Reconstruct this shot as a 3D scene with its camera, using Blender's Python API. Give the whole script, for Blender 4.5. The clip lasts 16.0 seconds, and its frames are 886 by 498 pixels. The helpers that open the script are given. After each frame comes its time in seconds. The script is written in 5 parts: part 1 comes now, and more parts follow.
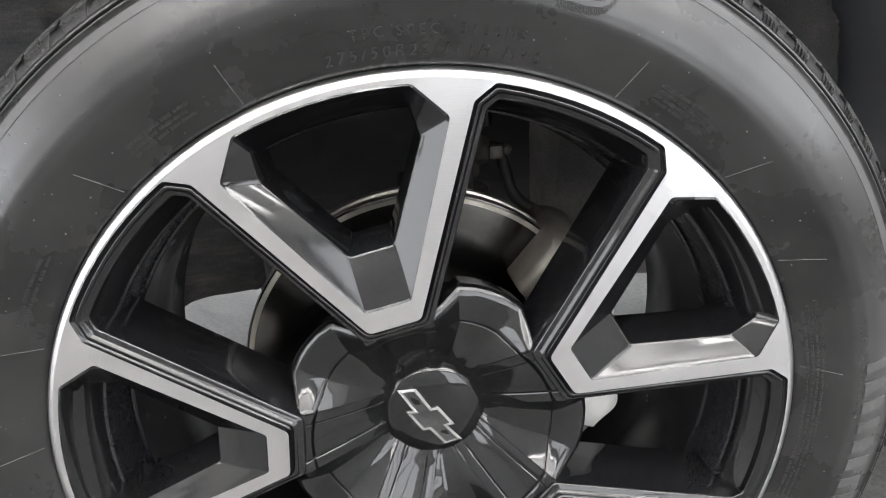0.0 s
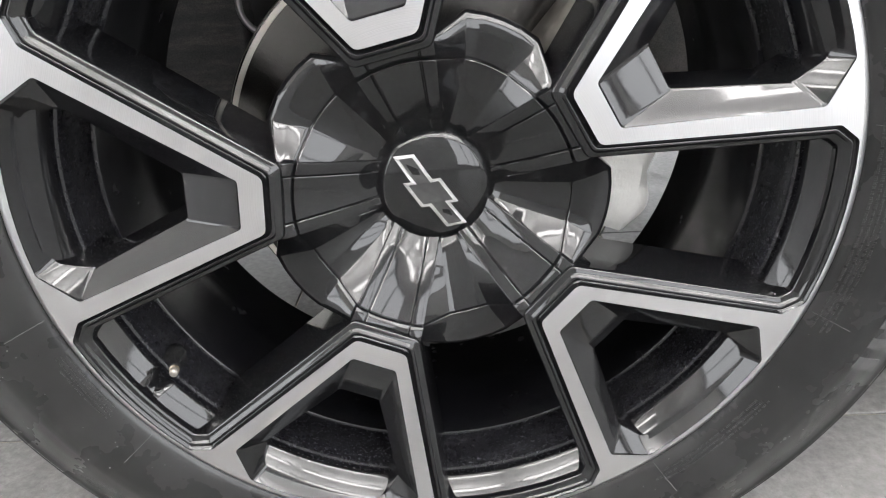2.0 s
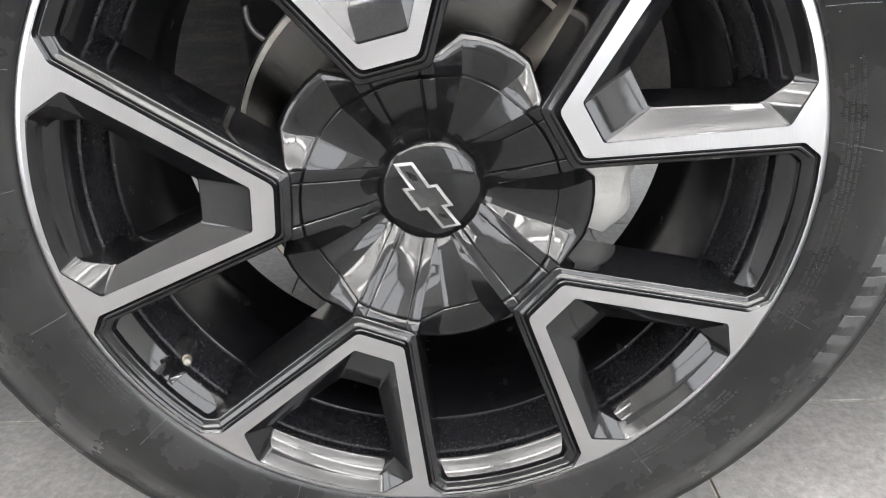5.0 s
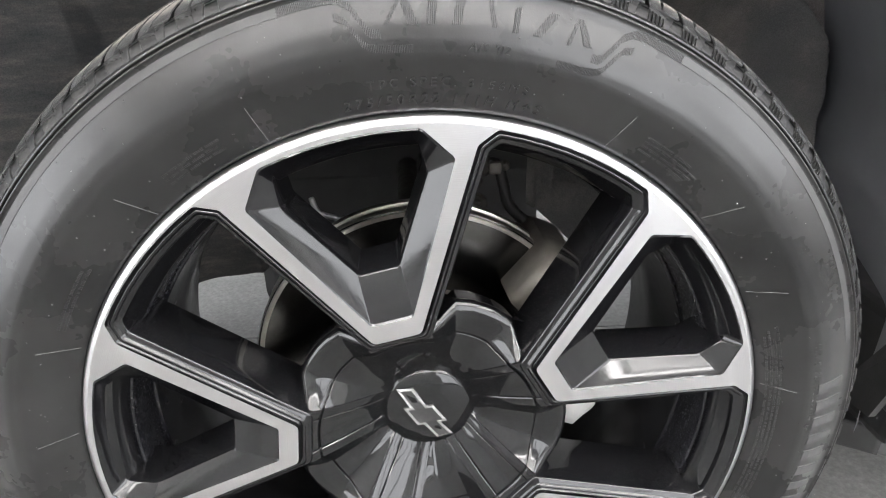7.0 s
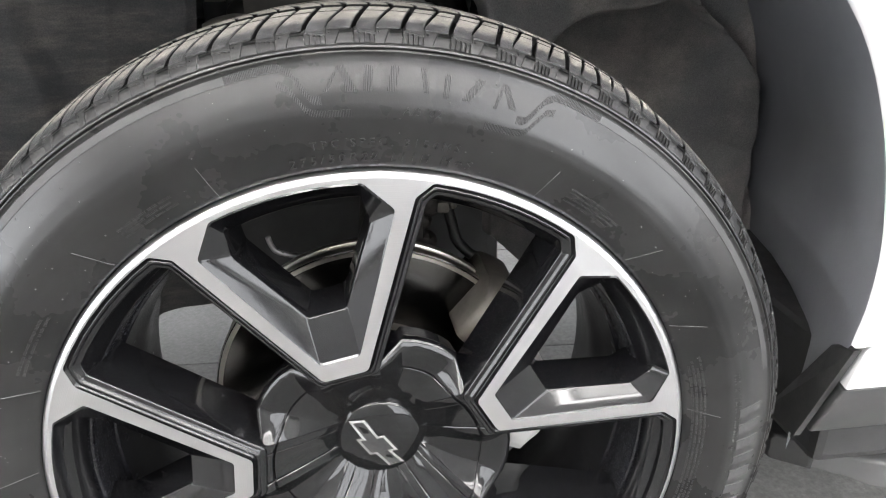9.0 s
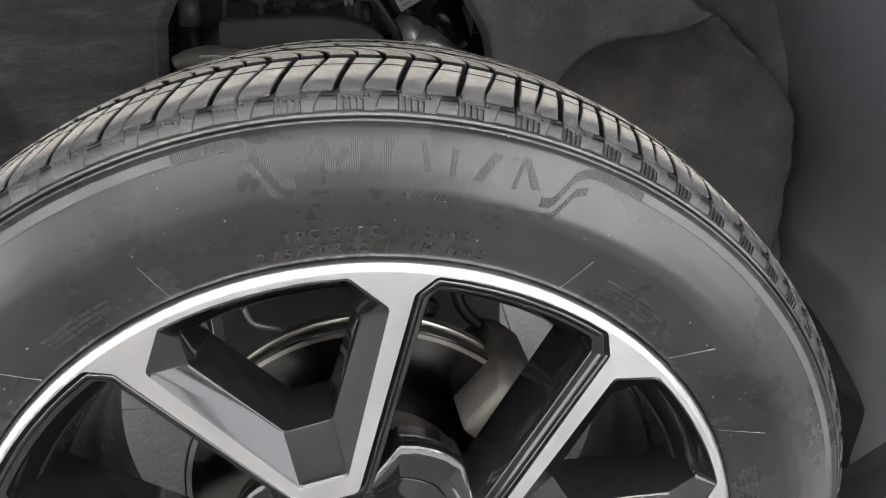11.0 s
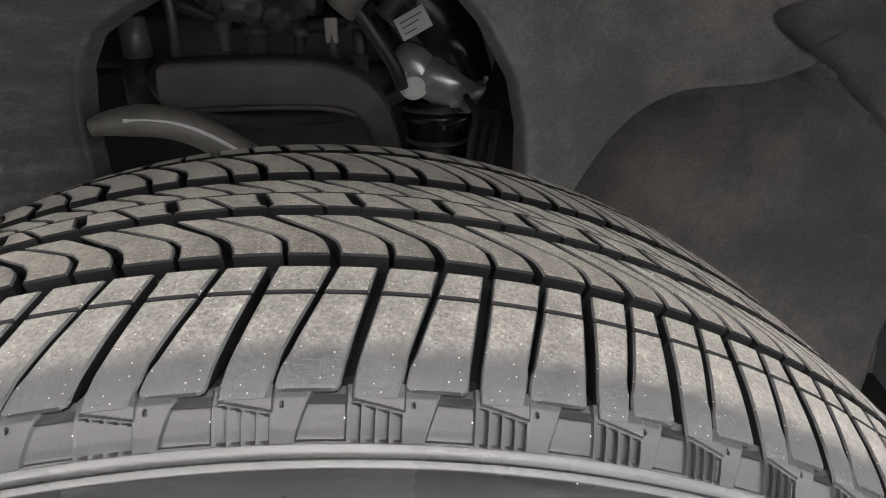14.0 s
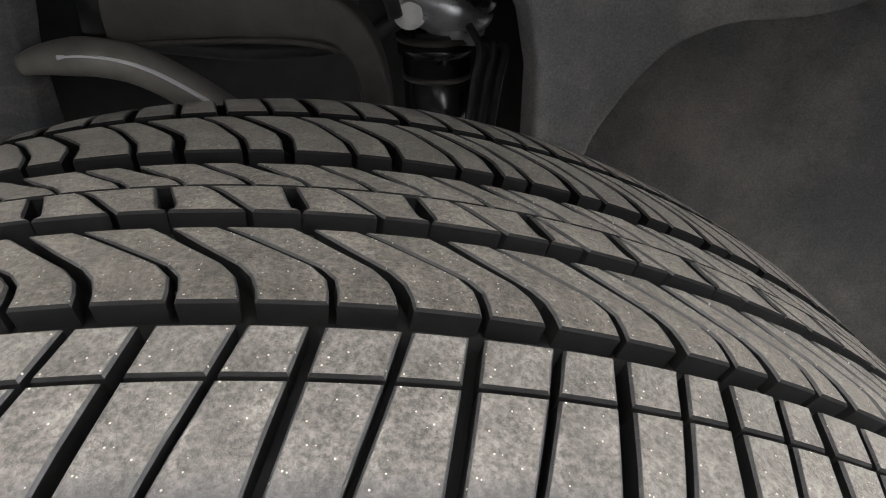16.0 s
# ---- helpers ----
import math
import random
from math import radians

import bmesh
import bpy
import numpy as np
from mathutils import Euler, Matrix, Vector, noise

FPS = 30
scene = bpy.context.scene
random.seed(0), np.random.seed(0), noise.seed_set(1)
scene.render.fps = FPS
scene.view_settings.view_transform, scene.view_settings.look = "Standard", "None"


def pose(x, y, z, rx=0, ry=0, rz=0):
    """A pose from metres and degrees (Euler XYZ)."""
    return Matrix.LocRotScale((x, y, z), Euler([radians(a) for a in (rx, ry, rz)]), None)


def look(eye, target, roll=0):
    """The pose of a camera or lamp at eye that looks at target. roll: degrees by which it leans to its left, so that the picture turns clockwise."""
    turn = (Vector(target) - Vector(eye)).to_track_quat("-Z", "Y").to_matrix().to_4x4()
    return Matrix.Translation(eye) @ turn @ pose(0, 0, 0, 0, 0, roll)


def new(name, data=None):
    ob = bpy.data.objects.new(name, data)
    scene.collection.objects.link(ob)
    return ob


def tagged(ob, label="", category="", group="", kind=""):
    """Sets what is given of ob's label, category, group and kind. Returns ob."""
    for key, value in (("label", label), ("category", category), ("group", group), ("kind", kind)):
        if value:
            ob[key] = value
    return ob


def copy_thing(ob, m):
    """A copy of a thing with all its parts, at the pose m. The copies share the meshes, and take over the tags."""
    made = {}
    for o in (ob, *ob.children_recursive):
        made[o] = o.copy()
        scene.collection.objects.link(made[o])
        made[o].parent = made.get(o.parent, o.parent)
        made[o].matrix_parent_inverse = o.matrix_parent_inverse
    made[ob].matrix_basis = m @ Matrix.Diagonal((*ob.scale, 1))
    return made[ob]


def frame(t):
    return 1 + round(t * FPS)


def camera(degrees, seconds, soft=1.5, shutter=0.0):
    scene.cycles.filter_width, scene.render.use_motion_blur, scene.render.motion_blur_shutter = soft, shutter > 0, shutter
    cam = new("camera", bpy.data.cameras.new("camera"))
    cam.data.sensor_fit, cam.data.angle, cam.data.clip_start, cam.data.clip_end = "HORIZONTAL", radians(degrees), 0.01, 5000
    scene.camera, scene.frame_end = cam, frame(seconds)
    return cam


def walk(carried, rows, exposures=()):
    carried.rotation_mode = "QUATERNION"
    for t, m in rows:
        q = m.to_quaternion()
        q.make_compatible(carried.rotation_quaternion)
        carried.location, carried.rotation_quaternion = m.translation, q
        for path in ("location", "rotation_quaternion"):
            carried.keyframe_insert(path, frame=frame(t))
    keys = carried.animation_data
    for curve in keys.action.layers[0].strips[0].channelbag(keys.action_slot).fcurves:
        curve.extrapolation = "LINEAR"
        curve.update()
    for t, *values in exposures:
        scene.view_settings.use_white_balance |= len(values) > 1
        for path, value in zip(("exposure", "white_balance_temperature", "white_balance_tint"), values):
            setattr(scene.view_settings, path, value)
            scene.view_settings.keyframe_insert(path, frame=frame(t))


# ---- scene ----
cam = camera(69.47, 16.0, 1.1)
ROWS = [  # seconds, eye, yaw, pitch, roll
    (0.0, -0.0104, -0.4286, 0.7373, -3.39, -20.79, -3.73),
    (0.5, 0.0101, -0.4185, 0.7182, -1.38, -22.37, -3.88),
    (1.0, 0.0176, -0.4131, 0.686, -0.79, -23.84, -3.88),
    (1.5, 0.0121, -0.4082, 0.6424, -0.64, -24.8, -3.52),
    (2.0, -0.0007, -0.4156, 0.5686, -0.56, -25.09, -3.23),
    (2.5, -0.0083, -0.423, 0.5261, -0.49, -25.52, -3.09),
    (3.0, -0.0132, -0.4217, 0.5053, -0.24, -25.39, -2.67),
    (5.5, -0.004, -0.461, 0.6545, -1.96, -26.86, -2.06),
    (6.0, -0.0087, -0.4762, 0.7138, -2.52, -26.81, -1.76),
    (6.5, -0.0229, -0.465, 0.7493, -3.22, -25.09, -1.52),
    (7.0, -0.0155, -0.4552, 0.7995, -3.81, -24.19, -1.3),
    (7.5, -0.0114, -0.4612, 0.8127, -4.69, -23.99, -1.17),
    (8.0, -0.0012, -0.4726, 0.8218, -5.46, -23.78, -1.03),
    (8.5, 0.0057, -0.4828, 0.832, -6.07, -23.37, -0.9),
    (11.0, 0.0182, -0.3673, 0.8614, -6.57, -22.9, -1.18),
    (11.5, 0.0103, -0.3061, 0.8791, -7.09, -22.73, -0.87),
    (12.0, 0.001, -0.2619, 0.8777, -7.42, -22.71, -0.66),
    (12.5, 0.0036, -0.2268, 0.8854, -7.71, -22.72, -0.5),
    (13.0, 0.0005, -0.1988, 0.897, -7.86, -22.79, -0.56),
    (13.5, 0.0235, -0.154, 0.9018, -7.43, -22.85, -0.55),
    (14.0, 0.0512, -0.1347, 0.9106, -5.2, -24.87, -0.61),
    (14.5, 0.0605, -0.0899, 0.9092, -3.29, -28.14, -0.5),
    (15.0, 0.0678, -0.0793, 0.9052, -3.29, -29.97, -0.47),
    (15.5, 0.0656, -0.0671, 0.9074, -3.85, -31.0, -0.4),
    (16.0, 0.068, -0.054, 0.9026, -4.47, -31.33, -0.28),
]


def stance(x, y, z, yaw, pitch, roll):
    a, b = radians(yaw), radians(pitch)
    return look((x, y, z), (x - math.sin(a) * math.cos(b), y + math.cos(a) * math.cos(b), z + math.sin(b)), roll)


walk(cam, [(row[0], stance(*row[1:])) for row in ROWS], [(0.0, 0.30, 6500, 12), (1.2, 0.34, 6500, 12), (2.5, 0.40, 6500, 12), (5.5, 0.44, 6500, 12), (7.0, 0.52, 6500, 12), (9.0, 0.57, 6500, 12), (11.2, 0.51, 6500, 12), (12.4, 0.46, 6500, 12), (13.0, 0.54, 6500, 12), (14.5, 0.62, 6540, 13), (15.1, 0.62, 6540, 13), (16.0, 0.46, 6520, 13)])

# ---- world, lights, room ----
world = bpy.data.worlds.new("room_air")
scene.world = world
world.use_nodes = True
world.node_tree.nodes["Background"].inputs[0].default_value = (0.9, 0.95, 1.0, 1)
world.node_tree.nodes["Background"].inputs[1].default_value = 0.4

ROOM_X, ROOM_Y0, ROOM_Y1, ROOM_H = 4.2, -3.6, 5.4, 3.6
LAMP_POWER = 24.0
ADDED_UP_POWER = 60.0
SKY_POWER = 5.6

# ---- materials ----


def material(name):
    m = bpy.data.materials.new(name)
    m.use_nodes = True
    return m, m.node_tree.nodes, m.node_tree.links, m.node_tree.nodes["Principled BSDF"]


def ramp(nodes, links, source, stops):
    r = nodes.new("ShaderNodeValToRGB")
    els = r.color_ramp.elements
    while len(els) < len(stops):
        els.new(0.5)
    for e, (p, c) in zip(els, stops):
        e.position = p
        e.color = (*c, 1) if len(c) == 3 else c
    links.new(source, r.inputs[0])
    return r.outputs[0]


def noise_tex(nodes, links, scale, detail=4.0, rough=0.55, coords="Object", stretch=None):
    tc = nodes.new("ShaderNodeTexCoord")
    n = nodes.new("ShaderNodeTexNoise")
    n.inputs["Scale"].default_value = scale
    n.inputs["Detail"].default_value = detail
    n.inputs["Roughness"].default_value = rough
    if stretch:
        mp = nodes.new("ShaderNodeMapping")
        mp.inputs["Scale"].default_value = stretch
        links.new(tc.outputs[coords], mp.inputs[0])
        links.new(mp.outputs[0], n.inputs["Vector"])
    else:
        links.new(tc.outputs[coords], n.inputs["Vector"])
    return n.outputs[0]


def bump(nodes, links, bsdf, height, strength, distance):
    b = nodes.new("ShaderNodeBump")
    b.inputs["Strength"].default_value = strength
    b.inputs["Distance"].default_value = distance
    links.new(height, b.inputs["Height"])
    links.new(b.outputs[0], bsdf.inputs["Normal"])


def grey(v):
    return (v, v, v)


def rough_range(nodes, links, bsdf, source, a, b):
    mr = nodes.new("ShaderNodeMapRange")
    mr.inputs["From Min"].default_value, mr.inputs["From Max"].default_value = 0.3, 0.7
    mr.inputs["To Min"].default_value, mr.inputs["To Max"].default_value = a, b
    links.new(source, mr.inputs["Value"])
    links.new(mr.outputs[0], bsdf.inputs["Roughness"])


def simple(name, c0, c1, scale, r0, r1, metal=0.0, bump_d=0.0, coat=0.0, fine=400.0):
    m, n, l, p = material(name)
    f = noise_tex(n, l, scale)
    l.new(ramp(n, l, f, [(0.3, c0), (0.7, c1)]), p.inputs["Base Color"])
    rough_range(n, l, p, noise_tex(n, l, scale * 2.3), r0, r1)
    p.inputs["Metallic"].default_value = metal
    p.inputs["Coat Weight"].default_value = coat
    if bump_d:
        bump(n, l, p, noise_tex(n, l, fine, 3), 0.6, bump_d)
    return m


def machined_metal():
    m, n, l, p = material("machined_aluminium")
    tc = n.new("ShaderNodeTexCoord")
    sep = n.new("ShaderNodeSeparateXYZ")
    l.new(tc.outputs["Object"], sep.inputs[0])
    comb = n.new("ShaderNodeCombineXYZ")
    l.new(sep.outputs[0], comb.inputs[0])
    l.new(sep.outputs[2], comb.inputs[1])
    ln = n.new("ShaderNodeVectorMath")
    ln.operation = "LENGTH"
    l.new(comb.outputs[0], ln.inputs[0])
    nz = n.new("ShaderNodeTexNoise")
    nz.noise_dimensions = "1D"
    nz.inputs["Scale"].default_value = 2600.0
    nz.inputs["Detail"].default_value = 2.0
    l.new(ln.outputs["Value"], nz.inputs["W"])
    l.new(ramp(n, l, nz.outputs[0], [(0.3, (0.485, 0.488, 0.493)), (0.7, (0.585, 0.588, 0.593))]), p.inputs["Base Color"])
    p.inputs["Metallic"].default_value = 1.0
    rough_range(n, l, p, noise_tex(n, l, 30), 0.28, 0.34)
    bump(n, l, p, nz.outputs[0], 0.04, 0.0003)
    return m


def gloss_black():
    m, n, l, p = material("gloss_black_paint")
    p.inputs["Base Color"].default_value = (0.0055, 0.0055, 0.0060, 1)
    rough_range(n, l, p, noise_tex(n, l, 60), 0.05, 0.09)
    p.inputs["Specular IOR Level"].default_value = 0.50
    p.inputs["Coat Weight"].default_value = 0.0
    p.inputs["Coat Roughness"].default_value = 0.02
    bump(n, l, p, noise_tex(n, l, 220, 2), 0.04, 0.0003)
    return m


def speckled(n, l, base, scale, size, colour, keep):
    """Lays small grit grains over a colour."""
    tc = n.new("ShaderNodeTexCoord")
    v = n.new("ShaderNodeTexVoronoi")
    v.inputs["Scale"].default_value = scale
    l.new(tc.outputs["Object"], v.inputs["Vector"])
    near = n.new("ShaderNodeMath")
    near.operation = "LESS_THAN"
    near.inputs[1].default_value = size
    l.new(v.outputs["Distance"], near.inputs[0])
    sep = n.new("ShaderNodeSeparateColor")
    l.new(v.outputs["Color"], sep.inputs[0])
    few = n.new("ShaderNodeMath")
    few.operation = "LESS_THAN"
    few.inputs[1].default_value = keep
    l.new(sep.outputs[0], few.inputs[0])
    both = n.new("ShaderNodeMath")
    both.operation = "MULTIPLY"
    l.new(near.outputs[0], both.inputs[0])
    l.new(few.outputs[0], both.inputs[1])
    mix = n.new("ShaderNodeMix")
    mix.data_type = "RGBA"
    l.new(both.outputs[0], mix.inputs[0])
    l.new(base, mix.inputs[6])
    mix.inputs[7].default_value = (*colour, 1)
    return mix.outputs[2]


def dusty_tread(name, low, mid, high, worn=1.0, grain=0.8):
    """Worn tread under brown dust, rubbed off along the blocks' edges and thinning out to clean rubber at the tyre's shoulder."""
    m, n, l, p = material(name)
    big = noise_tex(n, l, 55, 8, 0.78)
    col = ramp(n, l, big, [(0.36, low), (0.5, mid), (0.66, high)])
    streak = noise_tex(n, l, 30, 5, 0.65, "Object", (3, 1, 3))
    fine = noise_tex(n, l, 620, 5, 0.8)
    for tex, a, e, amount in ((streak, 0.36, 0.64, 0.35), (fine, 0.12, 0.88, grain)):
        mix = n.new("ShaderNodeMix")
        mix.data_type, mix.blend_type = "RGBA", "OVERLAY"
        mix.inputs[0].default_value = amount
        l.new(col, mix.inputs[6])
        l.new(ramp(n, l, tex, [(0.39, grey(a)), (0.61, grey(e))]), mix.inputs[7])
        col = mix.outputs[2]
    info = n.new("ShaderNodeObjectInfo")
    vary = n.new("ShaderNodeMix")
    vary.data_type, vary.blend_type = "RGBA", "MULTIPLY"
    vary.inputs[0].default_value = 1.0
    l.new(col, vary.inputs[6])
    l.new(ramp(n, l, info.outputs["Random"], [(0.0, grey(0.84)), (1.0, grey(1.0))]), vary.inputs[7])
    tc = n.new("ShaderNodeTexCoord")
    sep = n.new("ShaderNodeSeparateXYZ")
    l.new(tc.outputs["Object"], sep.inputs[0])
    ragged = n.new("ShaderNodeMath")
    ragged.operation = "MULTIPLY_ADD"
    ragged.inputs[1].default_value = 0.011
    l.new(noise_tex(n, l, 120, 5, 0.7), ragged.inputs[0])
    l.new(sep.outputs[1], ragged.inputs[2])
    fade = n.new("ShaderNodeMapRange")
    fade.interpolation_type = "SMOOTHSTEP"
    fade.inputs["From Min"].default_value, fade.inputs["From Max"].default_value = 0.0225, 0.0370
    l.new(ragged.outputs[0], fade.inputs["Value"])
    rim = n.new("ShaderNodeAttribute")
    rim.attribute_name = "rim"
    rub = n.new("ShaderNodeMath")
    rub.operation = "MULTIPLY_ADD"
    rub.inputs[1].default_value = -1.5 * worn
    l.new(noise_tex(n, l, 190, 6, 0.75), rub.inputs[0])
    l.new(rim.outputs["Fac"], rub.inputs[2])
    kept = n.new("ShaderNodeMapRange")
    kept.interpolation_type = "SMOOTHSTEP"
    kept.inputs["From Min"].default_value, kept.inputs["From Max"].default_value = -0.85 * worn, 0.05
    l.new(rub.outputs[0], kept.inputs["Value"])
    cover = n.new("ShaderNodeMath")
    cover.operation = "MULTIPLY"
    l.new(fade.outputs[0], cover.inputs[0])
    l.new(kept.outputs[0], cover.inputs[1])
    dust = n.new("ShaderNodeMix")
    dust.data_type = "RGBA"
    l.new(cover.outputs[0], dust.inputs[0])
    dust.inputs[6].default_value = (0.034, 0.034, 0.0345, 1)
    l.new(vary.outputs[2], dust.inputs[7])
    grit = speckled(n, l, dust.outputs[2], 520, 0.13, (0.36, 0.33, 0.28), 0.40)
    grit = speckled(n, l, grit, 330, 0.085, (0.46, 0.43, 0.37), 0.13)
    grit = speckled(n, l, grit, 190, 0.040, (0.52, 0.49, 0.43), 0.05)
    l.new(grit, p.inputs["Base Color"])
    for socket, a, e in (("Roughness", 0.42, 0.88), ("Sheen Weight", 0.0, 0.24)):
        mr = n.new("ShaderNodeMapRange")
        mr.inputs["To Min"].default_value, mr.inputs["To Max"].default_value = a, e
        l.new(cover.outputs[0], mr.inputs["Value"])
        l.new(mr.outputs[0], p.inputs[socket])
    p.inputs["Sheen Roughness"].default_value = 0.45
    p.inputs["Sheen Tint"].default_value = (1.0, 0.93, 0.82, 1)
    p.inputs["Specular IOR Level"].default_value = 0.35
    bump(n, l, p, fine, 0.6, 0.0008)
    return m


def rubber(name, c0, c1, r0, r1, scale=26.0, specks=0.0, dressing=0.0):
    m, n, l, p = material(name)
    big = noise_tex(n, l, scale, 5, 0.6)
    col = ramp(n, l, big, [(0.3, grey(c0)), (0.7, grey(c1))])
    if specks:
        col = speckled(n, l, col, 210, 0.06, (0.55, 0.54, 0.5), specks)
    l.new(col, p.inputs["Base Color"])
    rough_range(n, l, p, noise_tex(n, l, 9.0, 5, 0.65), r0, r1)
    bump(n, l, p, noise_tex(n, l, 900, 3), 0.25, 0.0002)
    if dressing:
        wave = n.new("ShaderNodeBump")
        wave.inputs["Strength"].default_value = 0.06
        wave.inputs["Distance"].default_value = 0.004
        l.new(noise_tex(n, l, 16.0, 4, 0.55), wave.inputs["Height"])
        for link in list(p.inputs["Normal"].links):
            l.new(wave.outputs[0], link.from_node.inputs["Normal"])
            l.new(wave.outputs[0], p.inputs["Coat Normal"])
        wet = noise_tex(n, l, 8.0, 3, 0.5, "Object", (1.0, 2.5, 1.0))
        l.new(ramp(n, l, wet, [(0.28, grey(0.08)), (0.72, grey(dressing))]), p.inputs["Coat Weight"])
        p.inputs["Coat Roughness"].default_value = 0.32
        p.inputs["Coat IOR"].default_value = 1.6
    return m


def floor_tile_material():
    m, n, l, p = material("grey_porcelain_tile")
    a = noise_tex(n, l, 6.0, 8, 0.72)
    col = ramp(n, l, a, [(0.28, (0.120, 0.119, 0.116)), (0.5, (0.172, 0.170, 0.165)), (0.72, (0.240, 0.237, 0.230))])
    grain = n.new("ShaderNodeMix")
    grain.data_type, grain.blend_type = "RGBA", "OVERLAY"
    grain.inputs[0].default_value = 0.6
    l.new(col, grain.inputs[6])
    l.new(ramp(n, l, noise_tex(n, l, 90, 5, 0.75), [(0.3, grey(0.22)), (0.7, grey(0.76))]), grain.inputs[7])
    col = grain.outputs[2]
    info = n.new("ShaderNodeObjectInfo")
    vary = n.new("ShaderNodeMix")
    vary.data_type, vary.blend_type = "RGBA", "MULTIPLY"
    vary.inputs[0].default_value = 1.0
    l.new(col, vary.inputs[6])
    l.new(ramp(n, l, info.outputs["Random"], [(0.0, grey(0.86)), (1.0, grey(1.0))]), vary.inputs[7])
    l.new(speckled(n, l, vary.outputs[2], 60, 0.035, (0.6, 0.58, 0.52), 0.25), p.inputs["Base Color"])
    rough_range(n, l, p, noise_tex(n, l, 12, 6, 0.7), 0.34, 0.55)
    p.inputs["Specular IOR Level"].default_value = 0.30
    bump(n, l, p, noise_tex(n, l, 150, 4), 0.15, 0.0006)
    return m


def felt_material(name, tone, stretch=None):
    m, n, l, p = material(name)
    a = noise_tex(n, l, 5.0, 6, 0.7, "Object", stretch)
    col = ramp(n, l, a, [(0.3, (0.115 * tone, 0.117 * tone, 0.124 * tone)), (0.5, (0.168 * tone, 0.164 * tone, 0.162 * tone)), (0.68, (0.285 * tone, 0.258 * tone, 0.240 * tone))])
    fine = noise_tex(n, l, 520, 4, 0.75)
    mix = n.new("ShaderNodeMix")
    mix.data_type, mix.blend_type = "RGBA", "OVERLAY"
    mix.inputs[0].default_value = 0.6
    l.new(col, mix.inputs[6])
    l.new(ramp(n, l, fine, [(0.3, grey(0.25)), (0.7, grey(0.75))]), mix.inputs[7])
    l.new(speckled(n, l, mix.outputs[2], 150, 0.05, (0.3, 0.28, 0.25), 0.12), p.inputs["Base Color"])
    p.inputs["Roughness"].default_value = 0.95
    p.inputs["Specular IOR Level"].default_value = 0.15
    bump(n, l, p, fine, 0.6, 0.0012)
    return m


def lamp_material(name, strength, colour):
    m = bpy.data.materials.new(name)
    m.use_nodes = True
    n, l = m.node_tree.nodes, m.node_tree.links
    n.clear()
    e = n.new("ShaderNodeEmission")
    e.inputs[0].default_value = (*colour, 1)
    e.inputs[1].default_value = strength
    o = n.new("ShaderNodeOutputMaterial")
    l.new(e.outputs[0], o.inputs[0])
    return m


METAL = machined_metal()
BLACK = gloss_black()
DUSTY = dusty_tread("dusty_tread_rubber", (0.024, 0.0214, 0.0178), (0.053, 0.0480, 0.0402), (0.112, 0.1015, 0.085))
PALE_DUST = dusty_tread("pale_dusty_shoulder_rubber", (0.046, 0.0432, 0.0385), (0.088, 0.0830, 0.0745), (0.142, 0.1345, 0.121), 0.5, 0.7)
RUBBER = rubber("black_sidewall_rubber", 0.004, 0.012, 0.20, 0.36, 9.0, specks=0.04, dressing=0.52)
RUBBER.node_tree.nodes["Principled BSDF"].inputs["Specular IOR Level"].default_value = 0.30
# black rubber, set darker still so the grooves' shade is in the colour
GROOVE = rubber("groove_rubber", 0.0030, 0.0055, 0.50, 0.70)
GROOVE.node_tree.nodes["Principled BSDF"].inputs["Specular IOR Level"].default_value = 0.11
SHOULDER = rubber("shoulder_rubber", 0.010, 0.015, 0.34, 0.48, specks=0.2)
SHOULDER.node_tree.nodes["Principled BSDF"].inputs["Specular IOR Level"].default_value = 0.28
LETTER = rubber("raised_letter_rubber", 0.011, 0.018, 0.28, 0.40)
LETTER.node_tree.nodes["Principled BSDF"].inputs["Specular IOR Level"].default_value = 0.30
# paler than the sidewall: glints on the raised strokes put into the colour
WORDING = rubber("glint_toned_wording_rubber", 0.016, 0.028, 0.26, 0.36)
TICK = rubber("pale_mould_mark_rubber", 0.08, 0.12, 0.5, 0.6)
PALE_RUBBER = rubber("matt_stripe_rubber", 0.027, 0.038, 0.40, 0.52)
MARK_RUBBER = rubber("pale_matt_mark_rubber", 0.034, 0.048, 0.45, 0.58)
TILE = floor_tile_material()
GROUT = simple("beige_grout", (0.30, 0.27, 0.21), (0.40, 0.36, 0.29), 30, 0.8, 0.95)
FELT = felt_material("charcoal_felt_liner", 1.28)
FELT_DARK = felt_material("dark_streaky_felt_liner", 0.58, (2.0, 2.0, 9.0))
LINER_SMOOTH = simple("smooth_grey_liner_plastic", (0.255, 0.263, 0.284), (0.295, 0.305, 0.325), 6, 0.40, 0.50, bump_d=0.0006)
WHITE = simple("white_ceiling_paint", grey(0.80), grey(0.85), 3, 0.55, 0.7)
WALL = simple("white_wall_paint", (0.70, 0.69, 0.67), (0.76, 0.75, 0.73), 3, 0.55, 0.7)
WALL_DARK = simple("grey_wall_paint", grey(0.32), grey(0.40), 3, 0.5, 0.65)
FRAME = simple("dark_window_frame", grey(0.05), grey(0.08), 20, 0.35, 0.5)
CAR_WHITE = simple("white_car_paint", grey(0.76), grey(0.80), 2, 0.12, 0.2, coat=0.6)
PLASTIC = simple("black_trim_plastic", grey(0.018), grey(0.030), 20, 0.4, 0.55, bump_d=0.0004)
BARREL = simple("black_barrel_paint", (0.005, 0.005, 0.006), (0.009, 0.009, 0.011), 18, 0.16, 0.28)
